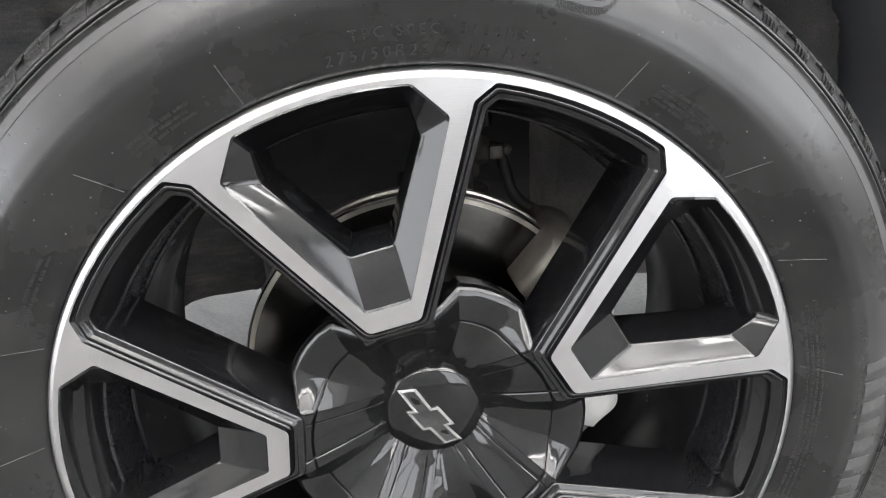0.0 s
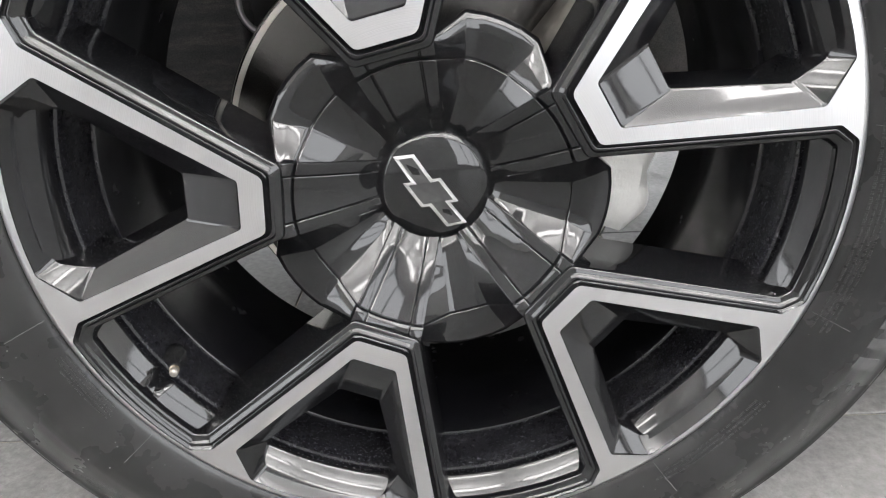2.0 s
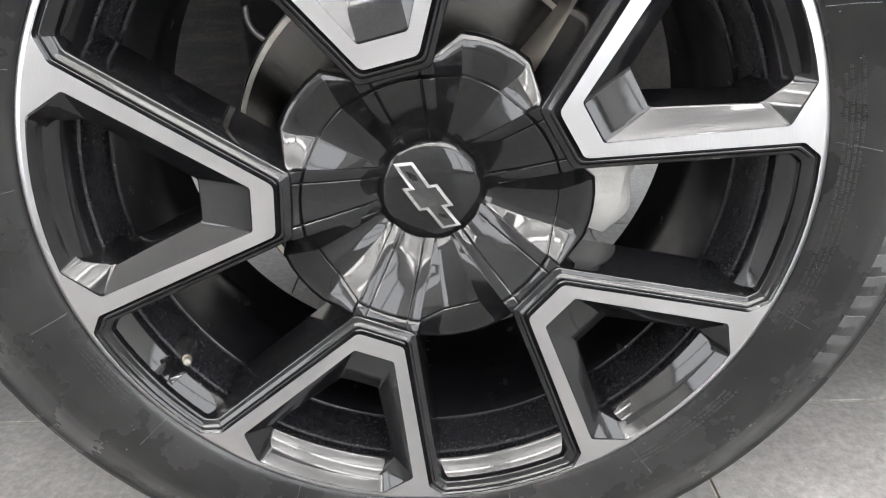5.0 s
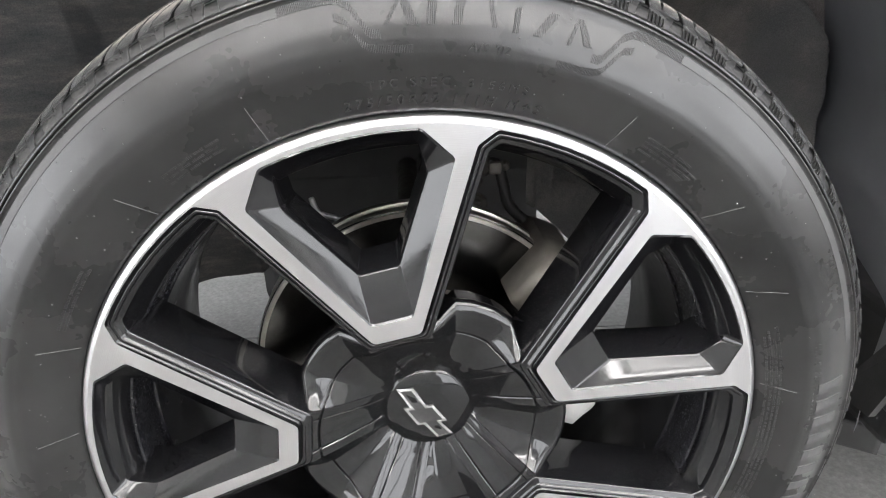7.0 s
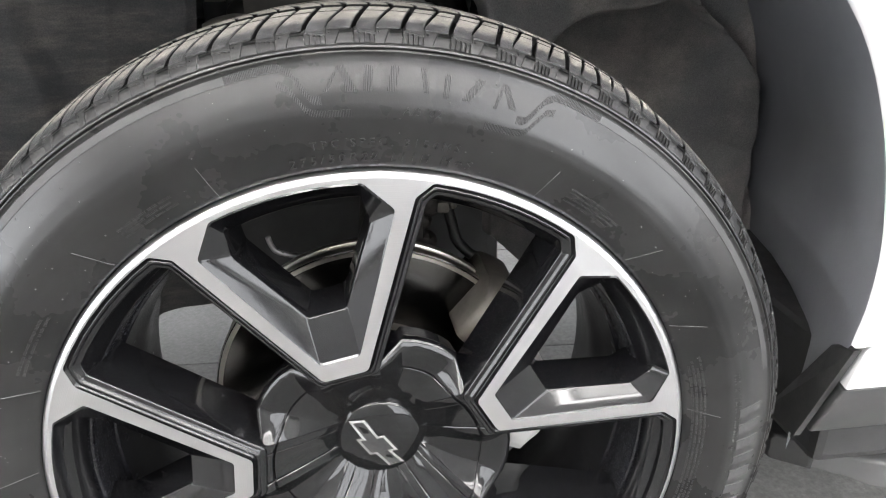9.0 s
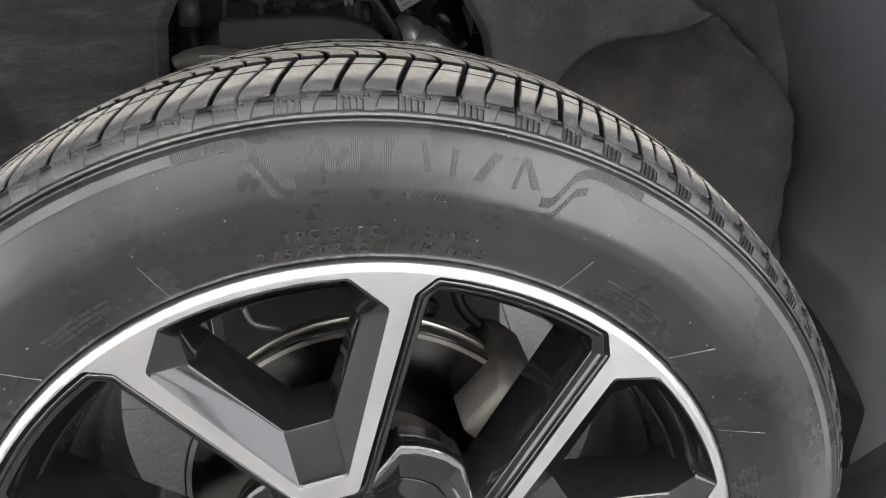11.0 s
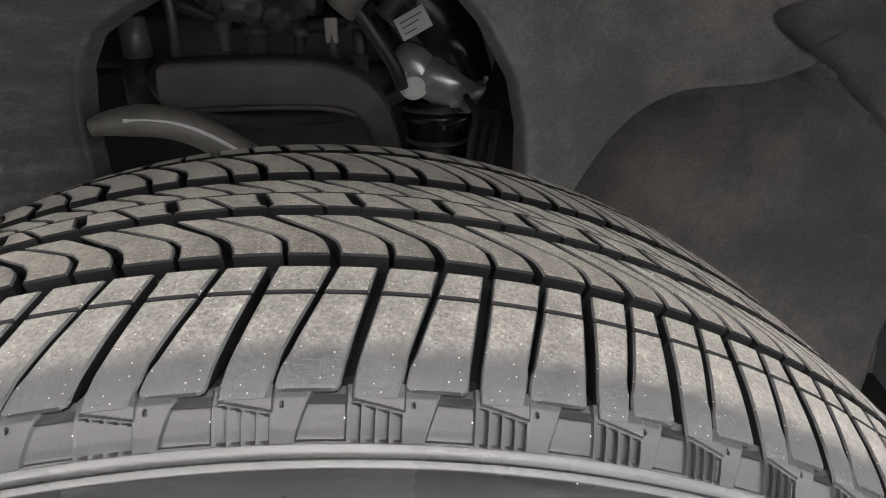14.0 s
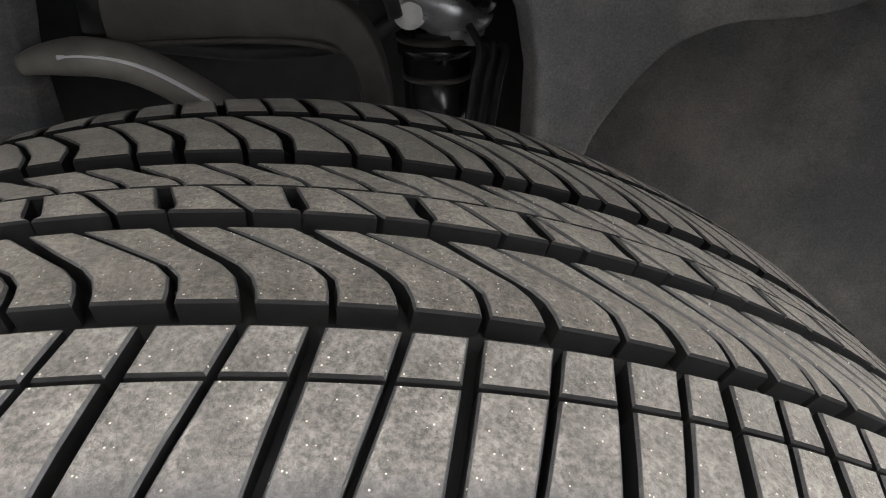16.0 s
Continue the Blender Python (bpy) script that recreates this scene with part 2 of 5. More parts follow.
SHELF = simple("textured_black_barrel_paint", (0.006, 0.006, 0.007), (0.014, 0.014, 0.0165), 160, 0.20, 0.30, bump_d=0.0002)
DISC = simple("worn_brake_steel", (0.062, 0.060, 0.057), (0.098, 0.095, 0.090), 7, 0.18, 0.26, metal=1.0)
DISC_EDGE = simple("bare_steel_edge", (0.50, 0.47, 0.42), (0.66, 0.63, 0.58), 60, 0.3, 0.45, metal=1.0)
HAT = simple("dark_disc_hat", (0.05, 0.045, 0.04), (0.10, 0.09, 0.08), 40, 0.35, 0.5, metal=0.6)
SILL_UNDERSIDE = simple("shaded_sill_grey", grey(0.045), grey(0.06), 8, 0.3, 0.4)
STEP_METAL = simple("satin_grey_step", grey(0.085), grey(0.115), 12, 0.35, 0.45)
CAST = simple("cast_aluminium", (0.58, 0.57, 0.545), (0.72, 0.71, 0.68), 35, 0.45, 0.6, metal=0.3, bump_d=0.0008)
LINK = simple("painted_link_steel", (0.11, 0.101, 0.089), (0.18, 0.167, 0.146), 30, 0.4, 0.55, metal=0.3)
ARM_DARK = simple("dark_cast_iron_arm", (0.034, 0.030, 0.026), (0.058, 0.051, 0.044), 30, 0.55, 0.7, metal=0.2, bump_d=0.0006)
CHROME = simple("bright_plated_steel", (0.68, 0.68, 0.68), (0.8, 0.8, 0.8), 30, 0.12, 0.22, metal=1.0)
GREASY = simple("greasy_dark_casting", (0.032, 0.032, 0.036), (0.085, 0.083, 0.086), 60, 0.40, 0.60, metal=0.2, bump_d=0.001)
SHINY_CAST = simple("shiny_cast_alloy", grey(0.36), grey(0.52), 60, 0.26, 0.42, metal=0.65)
GLOSS_PLASTIC = simple("gloss_black_plastic", grey(0.012), grey(0.02), 20, 0.12, 0.25)
STICKER = simple("pale_sticker", grey(0.45), grey(0.55), 30, 0.5, 0.6)
INK = simple("dark_print", grey(0.06), grey(0.1), 30, 0.5, 0.6)
BRASS = simple("dull_brass_valve_core", (0.20, 0.17, 0.12), (0.28, 0.24, 0.18), 90, 0.4, 0.5, metal=1.0)
EMBLEM_DARK = simple("dark_emblem_fill", grey(0.015), grey(0.03), 90, 0.45, 0.55)
GLOW = lamp_material("lamp_diffuser_glow", LAMP_POWER, (1.0, 0.985, 0.96))
ADDED_UPLIGHT = lamp_material("added_uplight_glow", ADDED_UP_POWER, (1.0, 0.985, 0.96))
DAYLIGHT = lamp_material("bright_overcast_sky", SKY_POWER, (0.95, 0.98, 1.0))

# ---- helpers for meshes ----
ZC = 0.405          # axle height
MID = 0.134         # middle plane of the tyre behind the wheel face


def mesh_from(name, verts, faces, mats, indices=None, smooth=False):
    me = bpy.data.meshes.new(name)
    me.from_pydata([tuple(v) for v in verts], [], faces)
    for m in mats:
        me.materials.append(m)
    if indices is not None:
        me.polygons.foreach_set("material_index", indices)
    if smooth:
        me.polygons.foreach_set("use_smooth", [True] * len(me.polygons))
    me.update()
    return me


def soften(me, degrees=28):
    """Smooth shading that keeps edges sharper than the angle crisp."""
    me.polygons.foreach_set("use_smooth", [True] * len(me.polygons))
    me.set_sharp_from_angle(angle=radians(degrees))
    return me


def attach(name, me, parent, label="", m=None):
    ob = new(name, me)
    ob.parent = parent
    if m is not None:
        ob.matrix_basis = m
    if label:
        ob["label"] = label
    return ob


def part(name, bm, mat, parent, label="", m=None, smooth=False):
    me = bpy.data.meshes.new(name)
    bmesh.ops.recalc_face_normals(bm, faces=bm.faces)
    bm.to_mesh(me)
    bm.free()
    for one in mat if isinstance(mat, (list, tuple)) else (mat,):
        me.materials.append(one)
    if smooth:
        me.polygons.foreach_set("use_smooth", [True] * len(me.polygons))
    return attach(name, me, parent, label, m)


def thing(name, at, label, category, group="", kind=""):
    ob = new(name)
    ob.location = at
    return tagged(ob, label, category, group, kind)


def box(bm, lo, hi, bevel=0.0, m=None, segs=2):
    made = bmesh.ops.create_cube(bm, size=1.0)["verts"]
    c = [(a + b) / 2 for a, b in zip(lo, hi)]
    for v in made:
        v.co = Vector([c[i] + v.co[i] * (hi[i] - lo[i]) for i in range(3)])
    if bevel:
        edges = list({e for v in made for e in v.link_edges})
        made = list({v for f in bmesh.ops.bevel(bm, geom=edges, offset=bevel, segments=segs, profile=0.6, affect="EDGES")["faces"] for v in f.verts} | {v for v in made if v.is_valid})
    if m is not None:
        bmesh.ops.transform(bm, matrix=m, verts=[v for v in made if v.is_valid])
    return bm


def tube(points, radius, sides=14, flat=1.0, closed_ends=True):
    """A bent bar through points; radius may be a list. flat squeezes its second axis."""
    pts = [Vector(p) for p in points]
    rad = radius if isinstance(radius, (list, tuple)) else [radius] * len(pts)
    bm = bmesh.new()
    rings, side = [], None
    for i, p in enumerate(pts):
        d = (pts[min(i + 1, len(pts) - 1)] - pts[max(i - 1, 0)]).normalized()
        if side is None:
            side = d.cross(Vector((0, 1, 0.05))).normalized()
        side = (side - d * side.dot(d)).normalized()
        up = d.cross(side)
        rings.append([bm.verts.new(p + rad[i] * (math.cos(t) * side + flat * math.sin(t) * up)) for t in (2 * math.pi * k / sides for k in range(sides))])
    for a, b in zip(rings, rings[1:]):
        for k in range(sides):
            bm.faces.new((a[k], a[(k + 1) % sides], b[(k + 1) % sides], b[k]))
    if closed_ends:
        bm.faces.new(rings[0][::-1])
        bm.faces.new(rings[-1])
    return bm


def curve_points(points, n):
    """A smooth line through points (Catmull-Rom)."""
    p = [Vector(q) for q in points]
    p = [2 * p[0] - p[1], *p, 2 * p[-1] - p[-2]]
    out = []
    for i in range(1, len(p) - 2):
        for k in range(n):
            t = k / n
            out.append(0.5 * (2 * p[i] + (p[i + 1] - p[i - 1]) * t + (2 * p[i - 1] - 5 * p[i] + 4 * p[i + 1] - p[i + 2]) * t * t + (3 * p[i] - p[i - 1] - 3 * p[i + 1] + p[i + 2]) * t ** 3))
    out.append(p[-2])
    return out


def polar(r, deg, y):
    return Vector((r * math.cos(radians(deg)), y, r * math.sin(radians(deg))))


def lathe(name, profile, mats, parent, steps=180, label="", pick=None, smooth=True, span=None, crisp=0):
    """Turns (r, y) points about the axle."""
    verts, faces, idx = [], [], []
    full = span is None
    a0, a1 = span or (0, 360)
    count = steps if full else steps + 1
    for i in range(count):
        a = a0 + (a1 - a0) * i / steps
        verts += [polar(r, a, y) for r, y in profile]
    k = len(profile)
    for i in range(steps):
        j = (i + 1) % count
        for q in range(k - 1):
            faces.append((i * k + q, i * k + q + 1, j * k + q + 1, j * k + q))
            idx.append(pick(q) if pick else 0)
    me = mesh_from(name, verts, faces, mats, idx, smooth)
    return attach(name, soften(me, crisp) if crisp else me, parent, label, AXLE)


AXLE = Matrix.Translation((0, 0, ZC))


def fillet(points, radii, n=5):
    """Rounds the corners of a closed outline in the plane."""
    out, k = [], len(points)
    for i in range(k):
        p, a, b = Vector(points[i]), Vector(points[i - 1]), Vector(points[(i + 1) % k])
        r = radii[i]
        if not r:
            out.append(p)
            continue
        da, db = (a - p).normalized(), (b - p).normalized()
        half = da.angle(db) / 2
        cut = min(r / math.tan(half), 0.45 * (a - p).length, 0.45 * (b - p).length)
        s, e = p + da * cut, p + db * cut
        for q in range(n + 1):
            t = q / n
            out.append((1 - t) ** 2 * s + 2 * t * (1 - t) * p + t * t * e)
    return out


# ---- structure: floor, walls, ceiling ----
floor = tagged(new("floor", mesh_from("floor", [(-ROOM_X, ROOM_Y0, -0.003), (ROOM_X, ROOM_Y0, -0.003), (ROOM_X, ROOM_Y1, -0.003), (-ROOM_X, ROOM_Y1, -0.003)], [(0, 1, 2, 3)], [GROUT])),
               "grey porcelain tile floor with pale grout joints", "floor", kind="structure")


def slab(name, lo, hi, mat, label, category):
    bm = bmesh.new()
    box(bm, lo, hi)
    me = bpy.data.meshes.new(name)
    bm.to_mesh(me)
    bm.free()
    me.materials.append(mat)
    return tagged(new(name, me), label, category, kind="structure")


def glazed_wall(name, length, openings, z0, z1, m, label, paint=None):
    """A wall along x with openings cut right through it: piers, parapet and lintel in one mesh."""
    bm = bmesh.new()
    box(bm, (0, 0, -0.2), (length, 0.15, z0))
    box(bm, (0, 0, z1), (length, 0.15, ROOM_H))
    x = 0.0
    for a, e, sill in [(*o, z0)[:3] for o in openings] + [(length, length, z0)]:
        if a - x > 0.01:
            box(bm, (x, 0, z0), (a, 0.15, z1))
        if sill > z0:
            box(bm, (a, 0, z0), (e, 0.15, sill))
        x = e
    bmesh.ops.transform(bm, matrix=m, verts=bm.verts)
    me = bpy.data.meshes.new(name)
    bm.to_mesh(me)
    bm.free()
    me.materials.append(paint or WALL)
    return tagged(new(name, me), label, "wall", kind="structure")


def window(name, width, z0, z1, bars, m):
    """A dark-framed shop window with glazing bars, and the bright sky outside it."""
    win = tagged(new(name), "tall dark-framed shop window with bright daylight", "window", kind="structure")
    win.matrix_basis = m
    bm = bmesh.new()
    for lo, hi in (((0, 0.04, z0), (width, 0.10, z0 + 0.05)), ((0, 0.04, z1 - 0.05), (width, 0.10, z1)), ((0, 0.04, z0 + 0.05), (0.05, 0.10, z1 - 0.05)), ((width - 0.05, 0.04, z0 + 0.05), (width, 0.10, z1 - 0.05))):
        box(bm, lo, hi)
    part("window_frame", bm, FRAME, win, "dark metal frame")
    for i in range(1, bars):
        bm = bmesh.new()
        box(bm, (width * i / bars - 0.025, 0.045, z0 + 0.05), (width * i / bars + 0.025, 0.095, z1 - 0.05))
        part("glazing_bar", bm, FRAME, win)
    me = mesh_from("sky_backdrop", [(-0.3, 0.30, z0 - 0.3), (width + 0.3, 0.30, z0 - 0.3), (width + 0.3, 0.30, z1 + 0.3), (-0.3, 0.30, z1 + 0.3)], [(0, 1, 2, 3)], [DAYLIGHT])
    attach("sky_backdrop", me, win, "plain bright overcast sky")


SOUTH = Matrix.Translation((ROOM_X, ROOM_Y0, 0)) @ Matrix.Rotation(math.pi, 4, "Z")
EAST = Matrix.Translation((ROOM_X, ROOM_Y0, 0)) @ Matrix.Rotation(-math.pi / 2, 4, "Z") @ Matrix.Diagonal((-1, 1, 1, 1))
# closed grey stretch added in place of the camera holder's dark reflection
glazed_wall("wall_south", 2 * ROOM_X, [(0.15, 3.05)], 0.20, 3.10, SOUTH, "unseen grey shopfront wall, closed beside its window to darken reflections", WALL_DARK)
window("window_1", 2.9, 0.20, 3.10, 3, SOUTH @ Matrix.Translation((0.15, 0, 0)))
WEST = Matrix.Translation((-ROOM_X, ROOM_Y0, 0)) @ Matrix.Rotation(math.pi / 2, 4, "Z")
glazed_wall("wall_west", ROOM_Y1 - ROOM_Y0, [(0.3, 4.2)], 0.03, 2.30, WEST, "white side wall with one tall window")
window("window_2", 3.9, 0.03, 2.30, 3, WEST @ Matrix.Translation((0.3, 0, 0)))
glazed_wall("wall_east", ROOM_Y1 - ROOM_Y0, [(0.2, 4.4)], 0.90, 3.30, EAST, "white side wall with one wide window")
window("window_3", 4.2, 0.90, 3.30, 3, EAST @ Matrix.Translation((0.2, 0, 0)))
# unseen north windows, added to light the floor behind the car
NORTH = Matrix.Translation((-ROOM_X, ROOM_Y1, 0))
glazed_wall("wall_north", 2 * ROOM_X, [(1.2, 3.4), (4.9, 7.2)], 1.2, 2.6, NORTH, "unseen white wall behind the car with two added windows")
window("added_window_4", 2.2, 1.2, 2.6, 2, NORTH @ Matrix.Translation((1.2, 0, 0)))
window("added_window_5", 2.3, 1.2, 2.6, 2, NORTH @ Matrix.Translation((4.9, 0, 0)))
slab("ceiling", (-ROOM_X - 0.15, ROOM_Y0 - 0.15, ROOM_H), (ROOM_X + 0.15, ROOM_Y1 + 0.15, ROOM_H + 0.15), WHITE, "plain white showroom ceiling", "ceiling")


def ceiling_light():
    lamp = thing("ceiling_light", (0, 0, ROOM_H - HANG), "long white hanging strip light, switched on", "lamp", "ceiling strip lights")
    bm = bmesh.new()
    for lo, hi in (((-0.62, -0.09, -0.03), (0.62, -0.075, 0.03)), ((-0.62, 0.075, -0.03), (0.62, 0.09, 0.03)), ((-0.62, -0.075, -0.03), (-0.605, 0.075, 0.03)), ((0.605, -0.075, -0.03), (0.62, 0.075, 0.03))):
        box(bm, lo, hi)
    part("frame", bm, WHITE, lamp, "white metal frame")
    # the upward diffuser is an unseen addition that brightens the ceiling
    for z, order, glow in ((-0.02, (0, 1, 2, 3), GLOW), (0.02, (3, 2, 1, 0), ADDED_UPLIGHT)):
        me = mesh_from("diffuser", [(-0.605, -0.075, z), (-0.605, 0.075, z), (0.605, 0.075, z), (0.605, -0.075, z)], [order], [glow])
        attach("diffuser", me, lamp, "glowing white diffuser")
    for x in (-0.5, 0.5):
        bm = bmesh.new()
        box(bm, (x - 0.004, 0.078, 0.03), (x + 0.004, 0.086, HANG))
        part("hanger_rod", bm, FRAME, lamp, "thin dark hanger rod")
    return lamp


HANG = 0.40
# the two rear rows are unseen, added to brighten the floor behind the car
LAMP_SPOTS = [(x, y) for y in (-3.0, -2.0, -1.0) for x in (-3.0, -1.5, 0.0, 1.5, 3.0)] + [(x, y) for y in (2.6, 3.8) for x in (-2.6, 0.0, 2.6)]
first_lamp = ceiling_light()
first_lamp.matrix_basis = pose(*LAMP_SPOTS[0], ROOM_H - HANG)
for spot in LAMP_SPOTS[1:]:
    copy_thing(first_lamp, pose(*spot, ROOM_H - HANG))

# ---- tyre ----
PROFILE = [(0.134, 0.4145), (0.120, 0.4146), (0.105, 0.4147), (0.0975, 0.4146), (0.080, 0.4141), (0.07, 0.4128), (0.061, 0.4114), (0.045, 0.4090), (0.030, 0.4062), (0.018, 0.4030),
           (0.0115, 0.4006), (0.0075, 0.3985), (0.0040, 0.3955), (0.0015, 0.3928), (-0.001, 0.3895), (-0.0028, 0.3845), (-0.0050, 0.3765),
           (-0.0085, 0.368), (-0.0125, 0.358), (-0.0155, 0.347), (-0.0156, 0.338), (-0.013, 0.328), (-0.0100, 0.319), (-0.006, 0.309), (-0.002, 0.301), (0.0, 0.2985)]
FAR_HALF = [(0.150, 0.4144), (0.165, 0.4141), (0.180, 0.4136), (0.195, 0.4122), (0.210, 0.4104), (0.225, 0.4076), (0.240, 0.4040), (0.2525, 0.4000), (0.262, 0.3960)]
UP_Y = np.array([p[0] for p in PROFILE[:20]][::-1] + [p[0] for p in FAR_HALF])
UP_R = np.array([p[1] for p in PROFILE[:20]][::-1] + [p[1] for p in FAR_HALF])
SIDE_R = np.array([p[1] for p in PROFILE[10:]][::-1])
SIDE_Y = np.array([p[0] for p in PROFILE[10:]][::-1])


def tread_r(y):
    return float(np.interp(y, UP_Y, UP_R))


def tread_point(a, y, depth=0.0):
    """A point of the tread at angle a, a depth below its surface."""
    dr = (tread_r(y + 0.001) - tread_r(y - 0.001)) / 0.002
    n = math.hypot(1, dr)
    return polar(tread_r(y) - depth / n, a, y + depth * dr / n)


def side_point(a, r, lift=0.0):
    """A point of the outer sidewall at angle a and radius r, lifted off its surface."""
    dy = (float(np.interp(r + 0.002, SIDE_R, SIDE_Y)) - float(np.interp(r - 0.002, SIDE_R, SIDE_Y))) / 0.004
    n = math.hypot(1, dy)
    return polar(r + lift * dy / n, a, float(np.interp(r, SIDE_R, SIDE_Y)) - lift / n)


wheel = thing("wheel_and_tyre", (0, 0, 0), "large two-tone alloy car wheel with a dusty black tyre", "wheel")


def settle(me):
    """Flattens the foot of the tyre where it stands on the floor."""
    for v in me.vertices:
        if v.co.z < -ZC + 0.0005:
            v.co.z = -ZC + 0.0005
    return me


side_profile = [(0.2960, 0.0060), (0.2972, 0.0020)]
for r in np.arange(0.2990, 0.3825, 0.003):
    side_profile.append((float(r), float(np.interp(r, SIDE_R, SIDE_Y))))
side_profile += [(0.3828, -0.0036), (0.3836, -0.0042), (0.3846, -0.0040), (0.3850, -0.0012), (0.3857, -0.0012), (0.3862, -0.0030), (0.3872, -0.0030), (0.3885, -0.0016), (0.3892, -0.0004)]
tyre = lathe("tyre", side_profile, [RUBBER], wheel, 240, "black rubber tyre with a satin sidewall, white grit and dusty tread")
settle(tyre.data)


def slot_depth(y):
    return float(np.interp(y if y <= MID else 2 * MID - y, [0.0068, 0.011, 0.016, 0.024], [0.0012, 0.0024, 0.0048, 0.0075]))


carcass = [(tread_r(y) - slot_depth(y), y) for y in np.concatenate([np.arange(0.0070, 0.03, 0.0038), np.arange(0.034, 0.239, 0.012), np.arange(0.240, 0.2612, 0.0038)])]
inner = [(r, 2 * MID - y) for r, y in reversed(side_profile)]
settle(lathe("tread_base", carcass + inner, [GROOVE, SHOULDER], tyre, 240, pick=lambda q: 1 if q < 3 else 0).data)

PITCHES = 76
STEP = 360.0 / PITCHES
A0 = 83.2


def line(*knots):
    ys, vs = np.array([k[0] for k in knots]), np.array([k[1] for k in knots])
    return lambda y: float(np.interp(y, ys, vs))


ROW_SHIFT = line((0.07, 0.0), (0.0975, 0.0022), (0.1035, 0.0056), (0.1209, 0.0044), (0.1412, 0.0012), (0.1425, 0.0110), (0.1755, 0.0170), (0.1825, 0.0175), (0.2612, 0.0))


def slot(path, width, shift=0.0):
    """The two edges (higher and lower angle) of a slot."""
    return (lambda y: path(y) + shift + width(y) / 2), (lambda y: path(y) + shift - width(y) / 2)


def block_mesh(rows, high, low, bev=0.0006, rounded=False):
    """A tread block between two slot edges: dusty top, black flanks."""
    verts, faces, idx, rim = [], [], [], []
    da = math.degrees(bev / 0.41)
    k = len(rows)
    for i, y in enumerate(rows):
        h, l = high(y), low(y)
        if rounded and i < 3:
            h, l = h - (0.34, 0.12, 0.03)[i], l + (0.34, 0.12, 0.03)[i]
        y += ROW_SHIFT(y)
        yi = y + (bev if i == 0 else -bev if i == k - 1 else 0)
        dd = slot_depth(y) + 0.0003
        verts += [tread_point(h, y, dd), tread_point(h, y, 0.0008), tread_point(h - da, yi, 0), tread_point((h + l) / 2, yi, 0),
                  tread_point(l + da, yi, 0), tread_point(l, y, 0.0008), tread_point(l, y, dd)]
        rim += [0, 0, 0, math.radians(h - l) * 205, 0, 0, 0]
    for i in range(k - 1):
        a, b = 7 * i, 7 * (i + 1)
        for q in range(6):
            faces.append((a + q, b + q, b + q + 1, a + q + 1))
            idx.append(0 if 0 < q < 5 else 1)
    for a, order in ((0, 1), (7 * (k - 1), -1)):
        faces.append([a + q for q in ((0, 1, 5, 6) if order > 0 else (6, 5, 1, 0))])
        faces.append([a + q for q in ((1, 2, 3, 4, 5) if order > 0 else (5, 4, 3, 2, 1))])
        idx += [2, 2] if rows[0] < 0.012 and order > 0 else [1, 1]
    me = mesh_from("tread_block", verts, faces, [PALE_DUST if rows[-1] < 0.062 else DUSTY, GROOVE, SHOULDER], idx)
    me.attributes.new("rim", "FLOAT", "POINT").data.foreach_set("value", rim)   # millimetres to the slots beside the block
    return me


wide_path = line((0.0068, 84.60), (0.0145, 84.55), (0.033, 84.0), (0.044, 83.68), (0.062, 83.2))
wide_w = line((0.0068, 0.44), (0.03, 0.52), (0.062, 0.52))
thin_path = line((0.0068, 82.7), (0.0187, 82.30), (0.043, 81.25), (0.062, 80.55))
thin_w = line((0.0068, 0.08), (0.0175, 0.08), (0.0195, 0.26), (0.062, 0.34))
r2_path = line((0.068, 80.38), (0.0735, 80.5), (0.079, 80.85), (0.0898, 82.85), (0.0976, 84.15))
r2_w = line((0.068, 0.52), (0.079, 0.50), (0.0976, 0.66))
r2_thin = line((0.068, 77.85), (0.0735, 77.9), (0.079, 78.1), (0.0887, 80.27), (0.0976, 82.2))
r3_near = line((0.1035, 84.38), (0.1055, 84.45), (0.121, 85.15))
r3_near_w = line((0.1035, 0.05), (0.1045, 0.10), (0.1054, 0.56), (0.1065, 0.66), (0.121, 0.55))
r3_near_thin = line((0.1035, 86.6), (0.1058, 86.85), (0.1166, 88.05), (0.121, 88.7))
r3_far = line((0.121, 84.3), (0.1265, 84.7), (0.1335, 86.1), (0.1415, 87.3))
r3_far_w = line((0.121, 0.12), (0.1262, 0.14), (0.1335, 0.52), (0.1415, 0.82))
r3_far_thin = line((0.121, 86.9), (0.1265, 87.3), (0.1335, 88.5), (0.1415, 89.6))
r4_path = line((0.1425, 85.6), (0.155, 86.0), (0.1655, 87.5), (0.1755, 89.0))
r4_thin = line((0.1425, 87.85), (0.1513, 88.25), (0.1655, 89.75), (0.1755, 91.2))
far_path = line((0.1825, 85.0), (0.2, 85.5), (0.26, 87.4))
far_thin = line((0.1825, 82.5), (0.2, 83.0), (0.26, 84.9))
flat_w = line((0, 0.54), (1, 0.54))
hair_w = line((0, 0.28), (1, 0.28))


def pair(rows, path, width, thin, thinw, step, second=None):
    """The two blocks of one pitch between a wide slot and a thin one."""
    _, wl = slot(path, width)
    wh_next, _ = slot(path, width, -step)
    shift = (STEP - step) * 0.5
    th, tl = slot(thin, thinw, shift)
    while th(rows[0]) > wl(rows[0]):
        shift -= step
        th, tl = slot(thin, thinw, shift)
    return [block_mesh(rows, wl, th), block_mesh(second or rows, tl, wh_next, rounded=second is not None)]


def spread(a, b, n):
    return [a + (b - a) * i / (n - 1) for i in range(n)]


